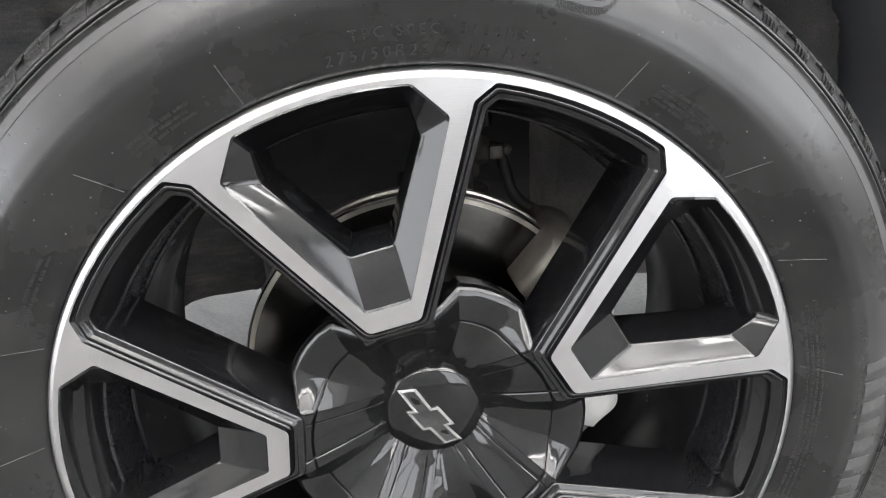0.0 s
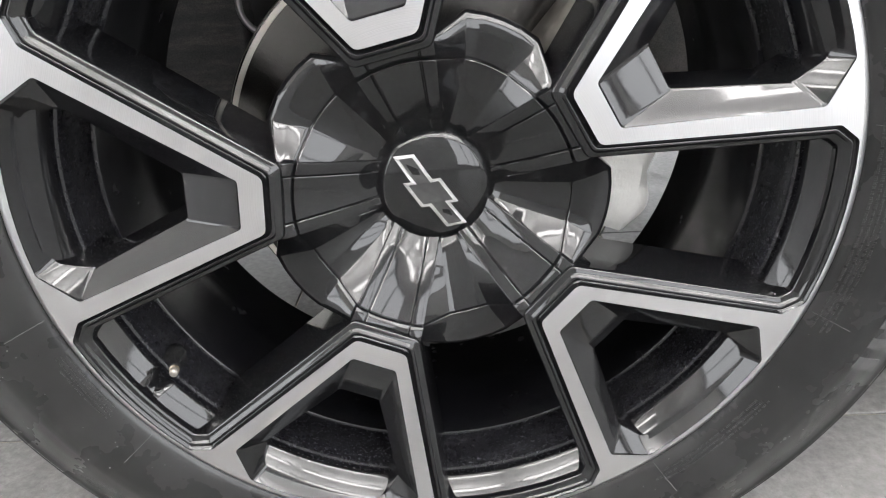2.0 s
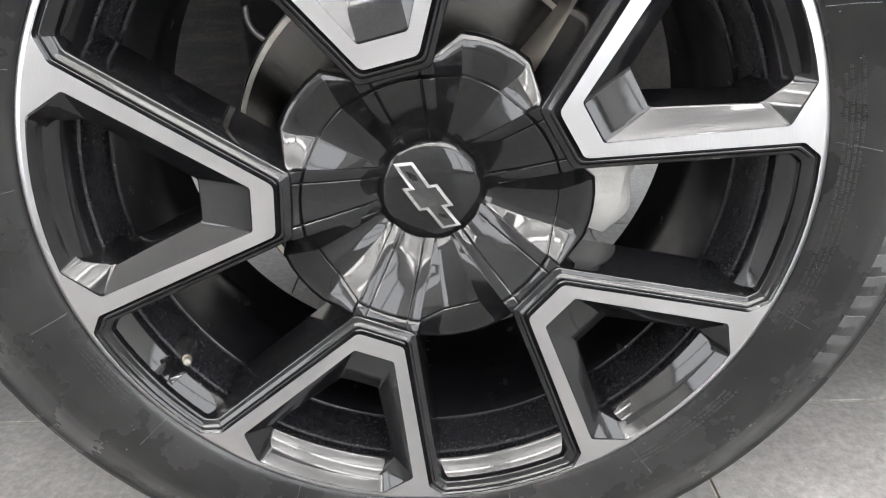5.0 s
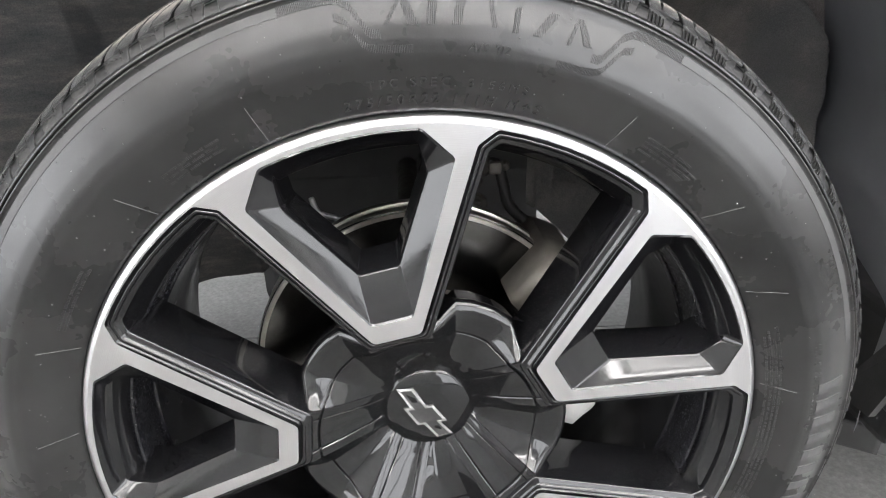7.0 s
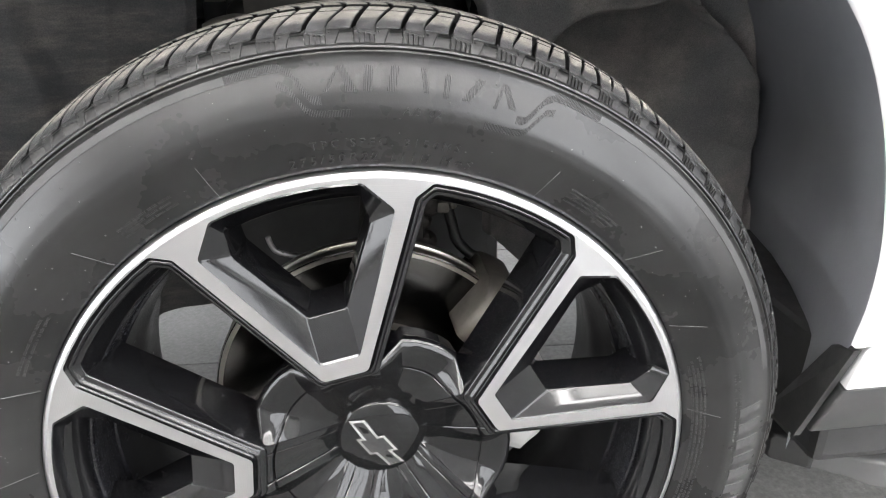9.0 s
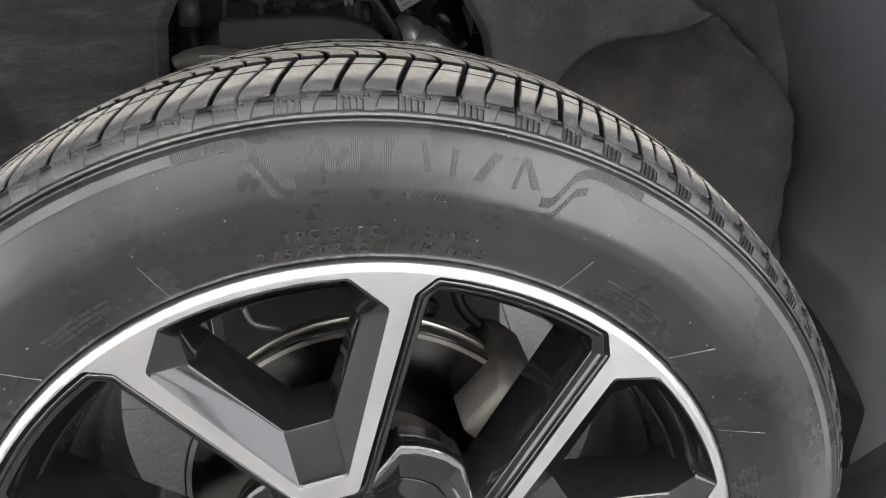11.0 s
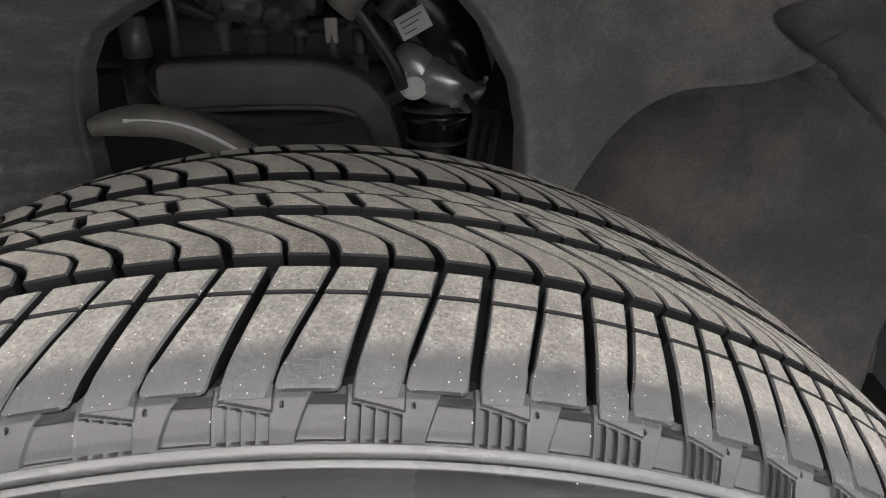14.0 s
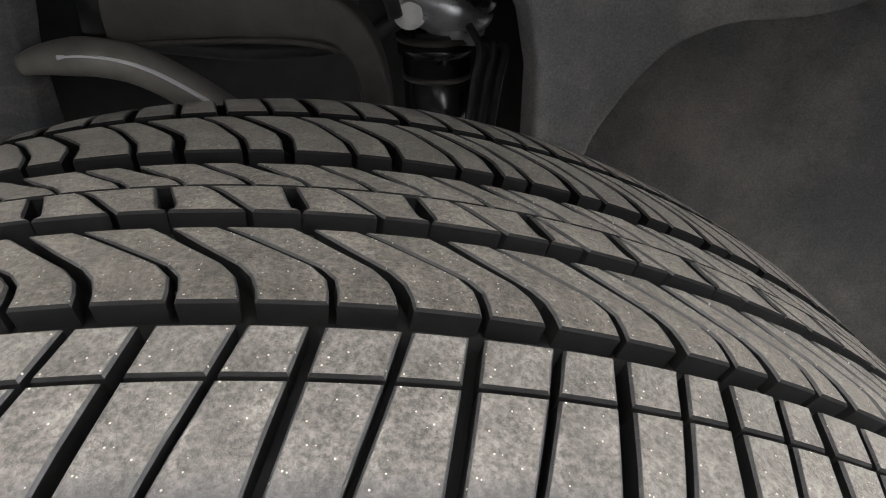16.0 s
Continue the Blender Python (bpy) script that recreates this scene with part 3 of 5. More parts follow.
def pitch_blocks(step):
    """All tread blocks of one pitch of that many degrees."""
    return (pair([0.0068, 0.0095, 0.0125, 0.0165, 0.0185, 0.0205, 0.026, 0.032, 0.039, 0.0463], wide_path, wide_w, thin_path, thin_w, step,
                 [0.0092, 0.0098, 0.0108, 0.0135, 0.0165, 0.0185, 0.0205, 0.026, 0.032, 0.039, 0.0463])
            + pair(spread(0.0475, 0.0615, 4), wide_path, wide_w, thin_path, thin_w, step)
            + pair(spread(0.0685, 0.0975, 8), r2_path, r2_w, r2_thin, hair_w, step)
            + pair(spread(0.1035, 0.12088, 9), r3_near, r3_near_w, r3_near_thin, hair_w, step)
            + pair(spread(0.12092, 0.1412, 7), r3_far, r3_far_w, r3_far_thin, hair_w, step)
            + pair(spread(0.1425, 0.1755, 8), r4_path, flat_w, r4_thin, hair_w, step)
            + pair([0.1825, 0.195, 0.21, 0.225, 0.238, 0.248, 0.256, 0.2612], far_path, flat_w, far_thin, hair_w, step))


def ease(t):
    t = min(1.0, max(0.0, t))
    return t * t * (3 - 2 * t)


def shoulder_panel_mesh(step):
    """One pitch of the band under the tread: a flange that steps down from the block, a sunk plain panel under the wide slot, four raked ribs and a pinhole."""
    na, ns = 120, 40
    y0, y1 = -0.0016, 0.0112
    ys = [y0 + (y1 - y0) * j / ns for j in range(ns + 1)]
    k = step / 4.95
    m = 0.0072 * k
    verts, faces = [], []
    for i in range(na + 1):
        u = -0.95 - step + step * i / na
        v = (u + step) / k
        low = 0.0070 - (1.16 - v) / 2.1 * 0.0026
        for y in ys:
            flange = ease(min((v + 0.90) * m, (1.16 - v) * m, y - low) / 0.0005)
            plain = ease(min((v - 1.30) * m, (3.30 - (y + 0.001) * 60 - v) * m, y + 0.0008) / 0.0006)
            ribs = ease(min((v + 0.80) * m, (1.30 - v) * m, y + 0.0008, low - 0.0004 - y) / 0.0004)
            hole = ease(1.6 - math.hypot((v - 3.75) * m, y - 0.0062) / 0.00045)
            tooth = ((v + 0.8) / 0.525) % 1.0
            d = 0.0008 - 0.0007 * flange + 0.0011 * plain + ribs * (0.0014 - 0.0013 * tooth) + 0.0010 * hole
            verts.append(tread_point(A0 + u, y, d))
    for i in range(na):
        for j in range(ns):
            a = i * (ns + 1) + j
            faces.append((a, a + 1, a + ns + 2, a + ns + 1))
    return soften(mesh_from("shoulder_panel", verts, faces, [SHOULDER]), 34)


# pitches of three lengths, as they follow one another over the top of the tyre
SHORT, MEDIUM, LONG = 4.18, 4.68, 5.13
DOWN = [LONG, LONG, SHORT, SHORT, SHORT, SHORT, MEDIUM, MEDIUM, MEDIUM, SHORT]
UPWARD = [LONG, LONG, LONG, MEDIUM, MEDIUM, MEDIUM, SHORT, SHORT, MEDIUM]
KIT = {s: (pitch_blocks(s), shoulder_panel_mesh(s)) for s in (SHORT, MEDIUM, LONG)}


def joined(name, meshes, turns, mats, parent):
    """Many turned copies of some meshes in one object."""
    verts, faces, idx, rims, base = [], [], [], [], 0
    for me in meshes:
        rim = np.zeros(len(me.vertices))
        if "rim" in me.attributes:
            me.attributes["rim"].data.foreach_get("value", rim)
        co = np.empty(len(me.vertices) * 3)
        me.vertices.foreach_get("co", co)
        co = co.reshape(-1, 3)
        polys = [tuple(p.vertices) for p in me.polygons]
        mi = [p.material_index for p in me.polygons]
        for deg in turns:
            c, s = math.cos(radians(deg)), math.sin(radians(deg))
            verts.append(np.stack([c * co[:, 0] - s * co[:, 2], co[:, 1], s * co[:, 0] + c * co[:, 2]], 1))
            faces += [tuple(v + base for v in f) for f in polys]
            idx += mi
            rims.append(rim)
            base += len(co)
    me = mesh_from(name, np.concatenate(verts), faces, mats, idx)
    me.attributes.new("rim", "FLOAT", "POINT").data.foreach_set("value", np.concatenate(rims))
    settle(me)
    return tagged(attach(name, me, parent, "", AXLE), kind="stuff")


NEAR = []                   # (turn, length) of the pitches over the top
turn = 0.0
for s in DOWN:
    NEAR.append((turn, s))
    turn -= s
low_end = turn
turn = 0.0
for s in UPWARD:
    turn += s
    NEAR.append((turn, s))
rest = 360 - (turn - low_end)
REST_COUNT = round(rest / 4.7)
REST = rest / REST_COUNT
FAR_TURNS = [low_end - REST * k for k in range(REST_COUNT)]
FAR_BLOCKS, FAR_PANEL = pitch_blocks(REST), shoulder_panel_mesh(REST)

# ---- alloy wheel ----
AXES = [30.05 + 72 * k for k in range(5)]
alloy = None


def face_y(r):
    return float(np.interp(r, [0.115, 0.2, 0.27, 0.29], [-0.0078, -0.0072, -0.0062, -0.0052]))


def pocket_loop(points, radii, n=5):
    return fillet([(r * math.cos(radians(d)), r * math.sin(radians(d))) for r, d in points], radii, n)


def with_arc(low, high, n=7):
    """Points of a rim arc between two (r, deg) corners."""
    return [(low[0] + (high[0] - low[0]) * i / n, low[1] + (high[1] - low[1]) * i / n) for i in range(1, n)]


def hex_outline(tip, side, top, tip_r, side_r, top_r):
    """A spoke pocket's outline about the axis 0: tip, side and top corners as (r, half angle)."""
    right, left = [(tip[0], -tip[1]), (side[0], -side[1]), (top[0], -top[1])], [(top[0], top[1]), (side[0], side[1]), (tip[0], tip[1])]
    pts = right + with_arc(right[-1], left[0]) + left
    rad = [tip_r, side_r, top_r] + [0] * 6 + [top_r, side_r, tip_r]
    return pocket_loop(pts, rad)


POCKET = [hex_outline((0.1345, 7.4), (0.2655, 17.5), (0.2870, 12.2), 0.004, 0.005, 0.006),
          hex_outline((0.1358, 7.2), (0.2645, 17.1), (0.2858, 12.0), 0.004, 0.005, 0.006),
          hex_outline((0.1735, 5.8), (0.2530, 13.6), (0.2785, 11.6), 0.004, 0.009, 0.010),
          hex_outline((0.1748, 5.5), (0.2515, 13.3), (0.2779, 11.5), 0.004, 0.010, 0.011),
          hex_outline((0.1756, 5.3), (0.2502, 13.1), (0.2780, 11.4), 0.004, 0.010, 0.011),
          hex_outline((0.1762, 5.2), (0.2492, 12.9), (0.2785, 11.3), 0.004, 0.010, 0.012),
          hex_outline((0.1775, 5.0), (0.2480, 12.7), (0.2790, 11.2), 0.004, 0.010, 0.012)]
POCKET_Y = [None, -0.0060, 0.0050, 0.0062, 0.0095, 0.0160, 0.052]


LEG = [Vector((0.1168, 0.0200)), Vector((0.2582, 0.0976)), Vector((0.26555, 0.11475))]   # tip, bend and top of a spoke leg's outer edge, along and across its axis


def star_outline(d, tip_r=0.007, corner_r=0.006, top_r=0.006):
    """The outline of the five legs and the openings between them, all round, set d off the machined edge."""
    (tip, bend, top), rim = LEG, LEG[2].length - d
    u, w = (bend - tip).normalized(), (top - bend).normalized()
    nu, nw = Vector((-u.y, u.x)), Vector((-w.y, w.x))
    t = Vector((tip.x - d, 0)) + Vector((0, (tip + nu * d).y + u.y * (tip.x - d - (tip + nu * d).x) / u.x))
    p, q = tip + nu * d, bend + nw * d
    k = ((q.x - p.x) * w.y - (q.y - p.y) * w.x) / (u.x * w.y - u.y * w.x)
    c = p + u * k
    half = q.dot(w)
    e = q + w * (-half + math.sqrt(half * half - q.length_squared + rim * rim))
    t, c, e = [(v.length, math.degrees(math.atan2(v.y, v.x))) for v in (t, c, e)]
    pts, rad = [], []
    for a in AXES:
        arc = with_arc((e[0], a + e[1]), (e[0], a + 72 - e[1]))
        pts += [(t[0], a - t[1]), (t[0], a + t[1]), (c[0], a + c[1]), (e[0], a + e[1])] + arc + [(e[0], a + 72 - e[1]), (c[0], a + 72 - c[1])]
        rad += [tip_r, tip_r, corner_r, top_r] + [0] * len(arc) + [top_r, corner_r]
    return pocket_loop(pts, rad)


FLANK = [(0.0004, -0.0052), (0.0011, -0.0032), (0.0019, -0.0027), (0.0026, -0.0033), (0.0033, -0.0041), (0.0040, -0.0044), (0.0048, -0.0042), (0.0056, -0.0034), (0.0064, -0.0021), (0.0078, -0.0012),
         (0.0094, -0.0005), (0.0102, -0.0001), (0.0108, 0.0008), (0.0112, 0.0024), (0.0125, 0.0180), (0.0135, 0.0580)]
STAR = [star_outline(0.0)] + [star_outline(d) for d, y in FLANK]
STAR_Y = [None] + [y for d, y in FLANK]


def turn2(points, deg):
    c, s = math.cos(radians(deg)), math.sin(radians(deg))
    return [Vector((c * p[0] - s * p[1], s * p[0] + c * p[1])) for p in points]


def loft(loops, ys, name, mat, parent, label="", smooth=False, m=None, crisp=24):
    """Walls that run down through a row of like outlines."""
    verts, faces, k = [], [], len(loops[0])
    for loop, y in zip(loops, ys):
        verts += [Vector((p[0], face_y(math.hypot(*p)) if y is None else y, p[1])) for p in loop]
    for q in range(len(loops) - 1):
        for i in range(k):
            j = (i + 1) % k
            faces.append((q * k + i, q * k + j, (q + 1) * k + j, (q + 1) * k + i))
    me = mesh_from(name, verts, faces, [mat], None, smooth)
    bm = bmesh.new()
    bm.from_mesh(me)
    bmesh.ops.recalc_face_normals(bm, faces=bm.faces)
    bm.to_mesh(me)
    bm.free()
    return attach(name, soften(me, crisp), parent, label, m or AXLE)


RING = 0.2905
LIP = [(RING, -0.0052), (0.2935, -0.0042), (0.2955, -0.0022), (0.2968, 0.001), (0.2972, 0.006), (0.2955, 0.02)]
alloy = lathe("alloy_wheel", LIP, [METAL], wheel, 220, "alloy wheel with machined silver face and gloss black pockets")


def machined_face():
    bm = bmesh.new()
    loops = [[Vector((RING * math.cos(2 * math.pi * i / 220), RING * math.sin(2 * math.pi * i / 220))) for i in range(220)], STAR[0]] + [turn2(POCKET[0], a) for a in AXES]
    edges = []
    for loop in loops:
        vs = [bm.verts.new((p[0], 0, p[1])) for p in loop]
        edges += [bm.edges.new((vs[i], vs[(i + 1) % len(vs)])) for i in range(len(vs))]
    bmesh.ops.triangle_fill(bm, use_beauty=True, use_dissolve=False, edges=edges, normal=(0, -1, 0))
    for v in bm.verts:
        v.co.y = face_y(math.hypot(v.co.x, v.co.z))
    for f in bm.faces:
        f.normal_update()
        if f.normal.y > 0:
            f.normal_flip()
    me = bpy.data.meshes.new("machined_face")
    bm.to_mesh(me)
    bm.free()
    me.materials.append(METAL)
    return attach("machined_face", me, alloy, "brushed machined aluminium face", Matrix.Identity(4))


machined_face()
IDENT = Matrix.Identity(4)
for a in AXES:
    loft([turn2(p, a) for p in POCKET], POCKET_Y, "spoke_pocket", BLACK, alloy, "gloss black sunk pocket", m=IDENT)
loft(STAR, STAR_Y, "spoke_flank", BLACK, alloy, "gloss black spoke flanks with a raised bead", m=IDENT, crisp=40)


BEAM = line((0.040, 0.0515), (0.047, 0.0460), (0.056, 0.0385), (0.080, 0.0212), (0.1005, 0.0078), (0.1035, 0.0056), (0.1075, 0.0028), (0.112, 0.0022), (0.120, 0.0022))
HALF = line((0.04, 0.0094), (0.047, 0.0098), (0.1005, 0.0163), (0.12, 0.0185))
STRIP = line((0.04, 0.0088), (0.056, 0.0092), (0.1005, 0.0100), (0.12, 0.0098))
FLOOR = line((0.040, 0.0535), (0.050, 0.0460), (0.058, 0.0415), (0.075, 0.0335), (0.1005, 0.0262), (0.115, 0.0240), (0.135, 0.0232))
TROUGH = line((0.04, 0.0060), (0.054, 0.0076), (0.1005, 0.0140), (0.130, 0.0262))
SEAM = 0.1005


def smooth_unit(t):
    t = min(1.0, max(0.0, t))
    return t * t * (3 - 2 * t)


def hub_columns(r):
    """Half a sector, from the middle of a beam to the middle of a trough: (degrees from the beam's axis, y)."""
    beam, one = BEAM(r), math.degrees(0.001 / r)
    panel = math.degrees(math.asin(HALF(r) / r))
    ridge = panel + (1.1 + 1000 * STRIP(r)) * one
    foot = 36 - 1000 * TROUGH(r) * one
    ridge = min(ridge, foot - 0.6 * one)
    sink = 0.0024 * smooth_unit((r - 0.047) / 0.004)
    drop = max(FLOOR(r) - beam, 0.0003)
    slope = foot - ridge
    curb = min(0.0009, 0.25 * drop)
    return [(0.0, beam + 0.0006), (0.55 * panel, beam + 0.0004), (panel - 0.6 * one, beam), (panel, beam + 0.0004), (panel + 0.25 * one, beam + sink), (panel + 0.75 * one, beam + sink),
            (panel + 1.0 * one, beam + 0.0001), (panel + 1.7 * one, beam - 0.0006), (ridge - 1.2 * one, beam - 0.0006), (ridge - 0.4 * one, beam - 0.0002), (ridge, beam + curb),
            (ridge + 0.10 * slope, beam + 0.16 * drop), (ridge + 0.90 * slope, beam + 0.94 * drop), (foot, beam + drop), (foot + (36 - foot) * 0.5, beam + drop + 0.0007), (36.0, beam + drop + 0.0010)]


def hub_end(q):
    """The radius at which a column of the hub ends: the trough's lip, its slanting sides, or under the spoke."""
    return 0.1180 if q <= 8 else (0.1155, 0.1150, 0.1165, 0.1285, 0.1300, 0.1308, 0.1310)[q - 9]


def hub_field():
    """The black hub: five beams from the cap to the spokes, edged by grooves and narrow strips, with sunk troughs between them and a seam round it."""
    rs = [0.0405, 0.0435, 0.047, 0.049, 0.0515, 0.0545, 0.058, 0.064, 0.072, 0.081, 0.090, 0.0965, SEAM - 0.0013, SEAM - 0.0008, SEAM - 0.0005, SEAM + 0.0005, SEAM + 0.0008, SEAM + 0.0014]
    fs = [0.12, 0.3, 0.5, 0.7, 0.85, 0.94, 1.0]
    n = len(hub_columns(0.1))
    verts, faces, count = [], [], 0
    for a in AXES:
        for q, side in [(q, -1) for q in range(n - 1, 0, -1)] + [(q, 1) for q in range(n - 1)]:
            end = hub_end(q)
            for r, sink in [(r, 0.0024 if abs(r - SEAM) < 0.0006 else 0.0004 if abs(r - SEAM) < 0.0009 else 0.0) for r in rs] + [(rs[-1] + (end - rs[-1]) * f, 0.0) for f in fs]:
                d, y = hub_columns(r)[q]
                if q >= 10:
                    y += 0.0042 * max(0.0, (r - end + 0.0075) / 0.0075) ** 2
                verts.append(polar(r, a + side * d, y + sink))
            d, y = hub_columns(end)[q]
            for dr, dy in ((0.0008, 0.0062), (0.0010, 0.0090), (-0.004, 0.034)):
                verts.append(polar(end + (dr if q >= 10 else 0), a + side * d, y + (dy if q >= 10 else 0.3 * dy)))
            count += 1
    k = len(rs) + len(fs) + 3
    for i in range(count):
        j = (i + 1) % count
        for q in range(k - 1):
            faces.append((i * k + q, i * k + q + 1, j * k + q + 1, j * k + q))
    return attach("hub_cover", soften(mesh_from("hub_cover", verts, faces, [BLACK]), 30), alloy, "gloss black hub with grooved beams, sunk troughs and a round seam", IDENT)


hub_field()
step_profile = [(0.2830, 0.0005), (0.2795, 0.0030), (0.2692, 0.0192), (0.2682, 0.0208), (0.2678, 0.0218), (0.2682, 0.0230), (0.2710, 0.0245), (0.2860, 0.0250)]
step_ring = lathe("rim_step", step_profile, [BLACK], alloy, 360, "gloss black step inside the rim, notched beside the valve", crisp=30)
step_ring.matrix_basis = IDENT
for v in step_ring.data.vertices:
    r = math.hypot(v.co.x, v.co.z)
    if r < 0.2725 and abs(math.degrees(math.atan2(v.co.z, v.co.x)) % 360 - 211.4) < 0.8:
        v.co.x, v.co.z = v.co.x * 0.2735 / r, v.co.z * 0.2735 / r
barrel_profile = [(0.2862, 0.0255), (0.2862, 0.0290), (0.2690, 0.0296), (0.2670, 0.0306), (0.2660, 0.0330), (0.2652, 0.0500), (0.2642, 0.0670), (0.2632, 0.0705), (0.2616, 0.0710)]
barrel = lathe("rim_barrel", barrel_profile, [SHELF], alloy, 240, "black painted rim barrel with a textured bead seat", crisp=24)
barrel.matrix_basis = IDENT
well = lathe("barrel_well", [(0.2616, 0.0710), (0.2606, 0.0716), (0.2585, 0.100), (0.2570, 0.135), (0.2555, 0.142), (0.2580, 0.170), (0.2640, 0.232), (0.2780, 0.240), (0.2960, 0.2455), (0.2975, 0.240)], [BARREL], barrel, 240, "smooth black barrel well", crisp=24)
well.matrix_basis = IDENT
back = lathe("spoke_back", [(0.030, 0.062), (0.118, 0.062)], [BARREL], alloy, 90)
back.matrix_basis = IDENT

# centre cap with its emblem
cap_profile = [(0.0001, 0.0405), (0.010, 0.0407), (0.020, 0.0416), (0.030, 0.0434), (0.038, 0.0458), (0.0435, 0.0490), (0.0455, 0.0530), (0.0455, 0.058)]
cap = lathe("centre_cap", cap_profile, [BLACK], wheel, 96, "domed gloss black centre cap with a chrome-edged plain emblem")


def cap_y(r):
    return float(np.interp(r, [p[0] for p in cap_profile], [p[1] for p in cap_profile]))


def emblem_outline(shrink):
    w, h, b, t = 0.0345 - shrink, 0.0072 - shrink, 0.0118 - shrink, 0.0128 - shrink
    outline = [(-w, -h), (-b, -h), (-b, -t), (b, -t), (b, -h), (w, -h), (w, h), (b, h), (b, t), (-b, t), (-b, h), (-w, h)]
    c, s = math.cos(radians(-57.0)), math.sin(radians(-57.0))
    return [((x + 0.5 * y) * c - y * s - 0.003, (x + 0.5 * y) * s + y * c - 0.002) for x, y in outline]


def emblem_point(p, lift):
    return Vector((p[0], cap_y(math.hypot(*p)) - lift, p[1]))


def emblem():
    """A plain slanted cross laid on the cap: a bright rim round a dark fill."""
    out, inn = emblem_outline(0.0), emblem_outline(0.0026)
    verts = [emblem_point(p, -0.002) for p in out] + [emblem_point(p, 0.0017) for p in out] + [emblem_point(p, 0.0017) for p in inn] + [emblem_point(p, 0.0002) for p in inn]
    faces = [(12 * q + i, 12 * q + (i + 1) % 12, 12 * q + 12 + (i + 1) % 12, 12 * q + 12 + i) for q in range(3) for i in range(12)]
    attach("emblem_rim", mesh_from("emblem_rim", verts, faces, [CHROME]), cap, "bright chrome emblem outline", IDENT)
    verts = [emblem_point(p, 0.0008) for p in inn]
    attach("emblem_fill", mesh_from("emblem_fill", verts, [(0, 1, 10, 11), (1, 2, 3, 4, 7, 8, 9, 10), (4, 5, 6, 7)], [EMBLEM_DARK]), cap, "dark emblem centre", IDENT)


emblem()

# valve stem
stem_root, stem_tip = polar(0.2652, 210.8, 0.044), polar(0.2520, 210.8, 0.0135)
d = (stem_tip - stem_root).normalized()
valve = part("valve_stem", tube([stem_root - d * 0.004, stem_root + d * 0.004, stem_root + d * 0.010, stem_root + d * 0.013, stem_tip - d * 0.006, stem_tip], [0.0094, 0.0094, 0.0078, 0.0052, 0.0045, 0.0041], 20), GLOSS_PLASTIC, wheel, "short black rubber valve stem", AXLE, True)
part("brass_ring", tube([stem_tip - d * 0.0005, stem_tip + d * 0.002], [0.0040, 0.0040], 16), BRASS, valve, "dull brass ring", IDENT, True)
part("valve_cap", tube([stem_tip + d * 0.002, stem_tip + d * 0.0024, stem_tip + d * 0.0085, stem_tip + d * 0.0095], [0.0028, 0.0033, 0.0033, 0.0028], 16), LINK, valve, "small dull steel valve cap", IDENT, True)

# ---- markings on the sidewall ----


def ribbon(points, width, lift, name, mat, label=""):
    """A raised band along (angle, radius) points of the sidewall."""
    verts, faces = [], []
    k = len(points)
    for i, (a, r) in enumerate(points):
        a0, r0 = points[max(i - 1, 0)]
        a1, r1 = points[min(i + 1, k - 1)]
        u, v = -(a1 - a0) * math.pi / 180 * r, r1 - r0
        n = math.hypot(u, v) or 1
        nu, nv = -v / n, u / n
        for w, h in ((-width / 2, -0.0006), (-width / 2 + 0.0004, lift), (width / 2 - 0.0004, lift), (width / 2, -0.0006)):
            verts.append(side_point(a - math.degrees(nu * w / r), r + nv * w, h))
    for i in range(k - 1):
        for q in range(3):
            faces.append((4 * i + q, 4 * i + q + 1, 4 * i + q + 5, 4 * i + q + 4))
    faces += [(0, 1, 2, 3), tuple(4 * (k - 1) + q for q in (3, 2, 1, 0))]
    me = mesh_from(name, verts, faces, [mat])
    return attach(name, me, tyre, label, IDENT)


def dense(points, step=0.8):
    out = []
    for (a, r), (b, s) in zip(points, points[1:]):
        n = max(2, int(abs(a - b) / step) + 1)
        out += [(a + (b - a) * i / n, r + (s - r) * i / n) for i in range(n)]
    return out + [points[-1]]


def hatched(outlines, name, label, gap=0.0012, lift=0.0004):
    """A plain outline, given as (angle, radius) corners, filled with fine upright ribs as one corrugated sheet."""
    verts, faces, m = [], [], 5
    for outline in outlines:
        lo, hi = min(p[0] for p in outline), max(p[0] for p in outline)
        n = 4 * max(1, int((hi - lo) * math.pi / 180 * 0.37 / gap))
        last = None
        for i in range(n + 1):
            a = lo + (hi - lo) * (0.001 + 0.998 * i / n)
            cuts = sorted(r0 + (r1 - r0) * (a - a0) / (a1 - a0) for (a0, r0), (a1, r1) in zip(outline, outline[1:] + outline[:1]) if (a0 - a) * (a1 - a) < 0)
            r0, r1 = cuts[0], cuts[-1]
            h = (0.00022, lift, lift, 0.00022)[i % 4]
            b = len(verts)
            verts += [side_point(a, r0, -0.0005)] + [side_point(a, r0 + (r1 - r0) * q / m, h) for q in range(m + 1)] + [side_point(a, r1, -0.0005)]
            if last is not None:
                faces += [(last + q, last + q + 1, b + q + 1, b + q) for q in range(m + 2)]
            last = b
    return attach(name, mesh_from(name, verts, faces, [LETTER]), tyre, label, IDENT)


def band(points, w):
    """The outline of a band of radial width w along (angle, radius) points."""
    return [(a, r + w / 2) for a, r in points] + [(a, r - w / 2) for a, r in reversed(points)]


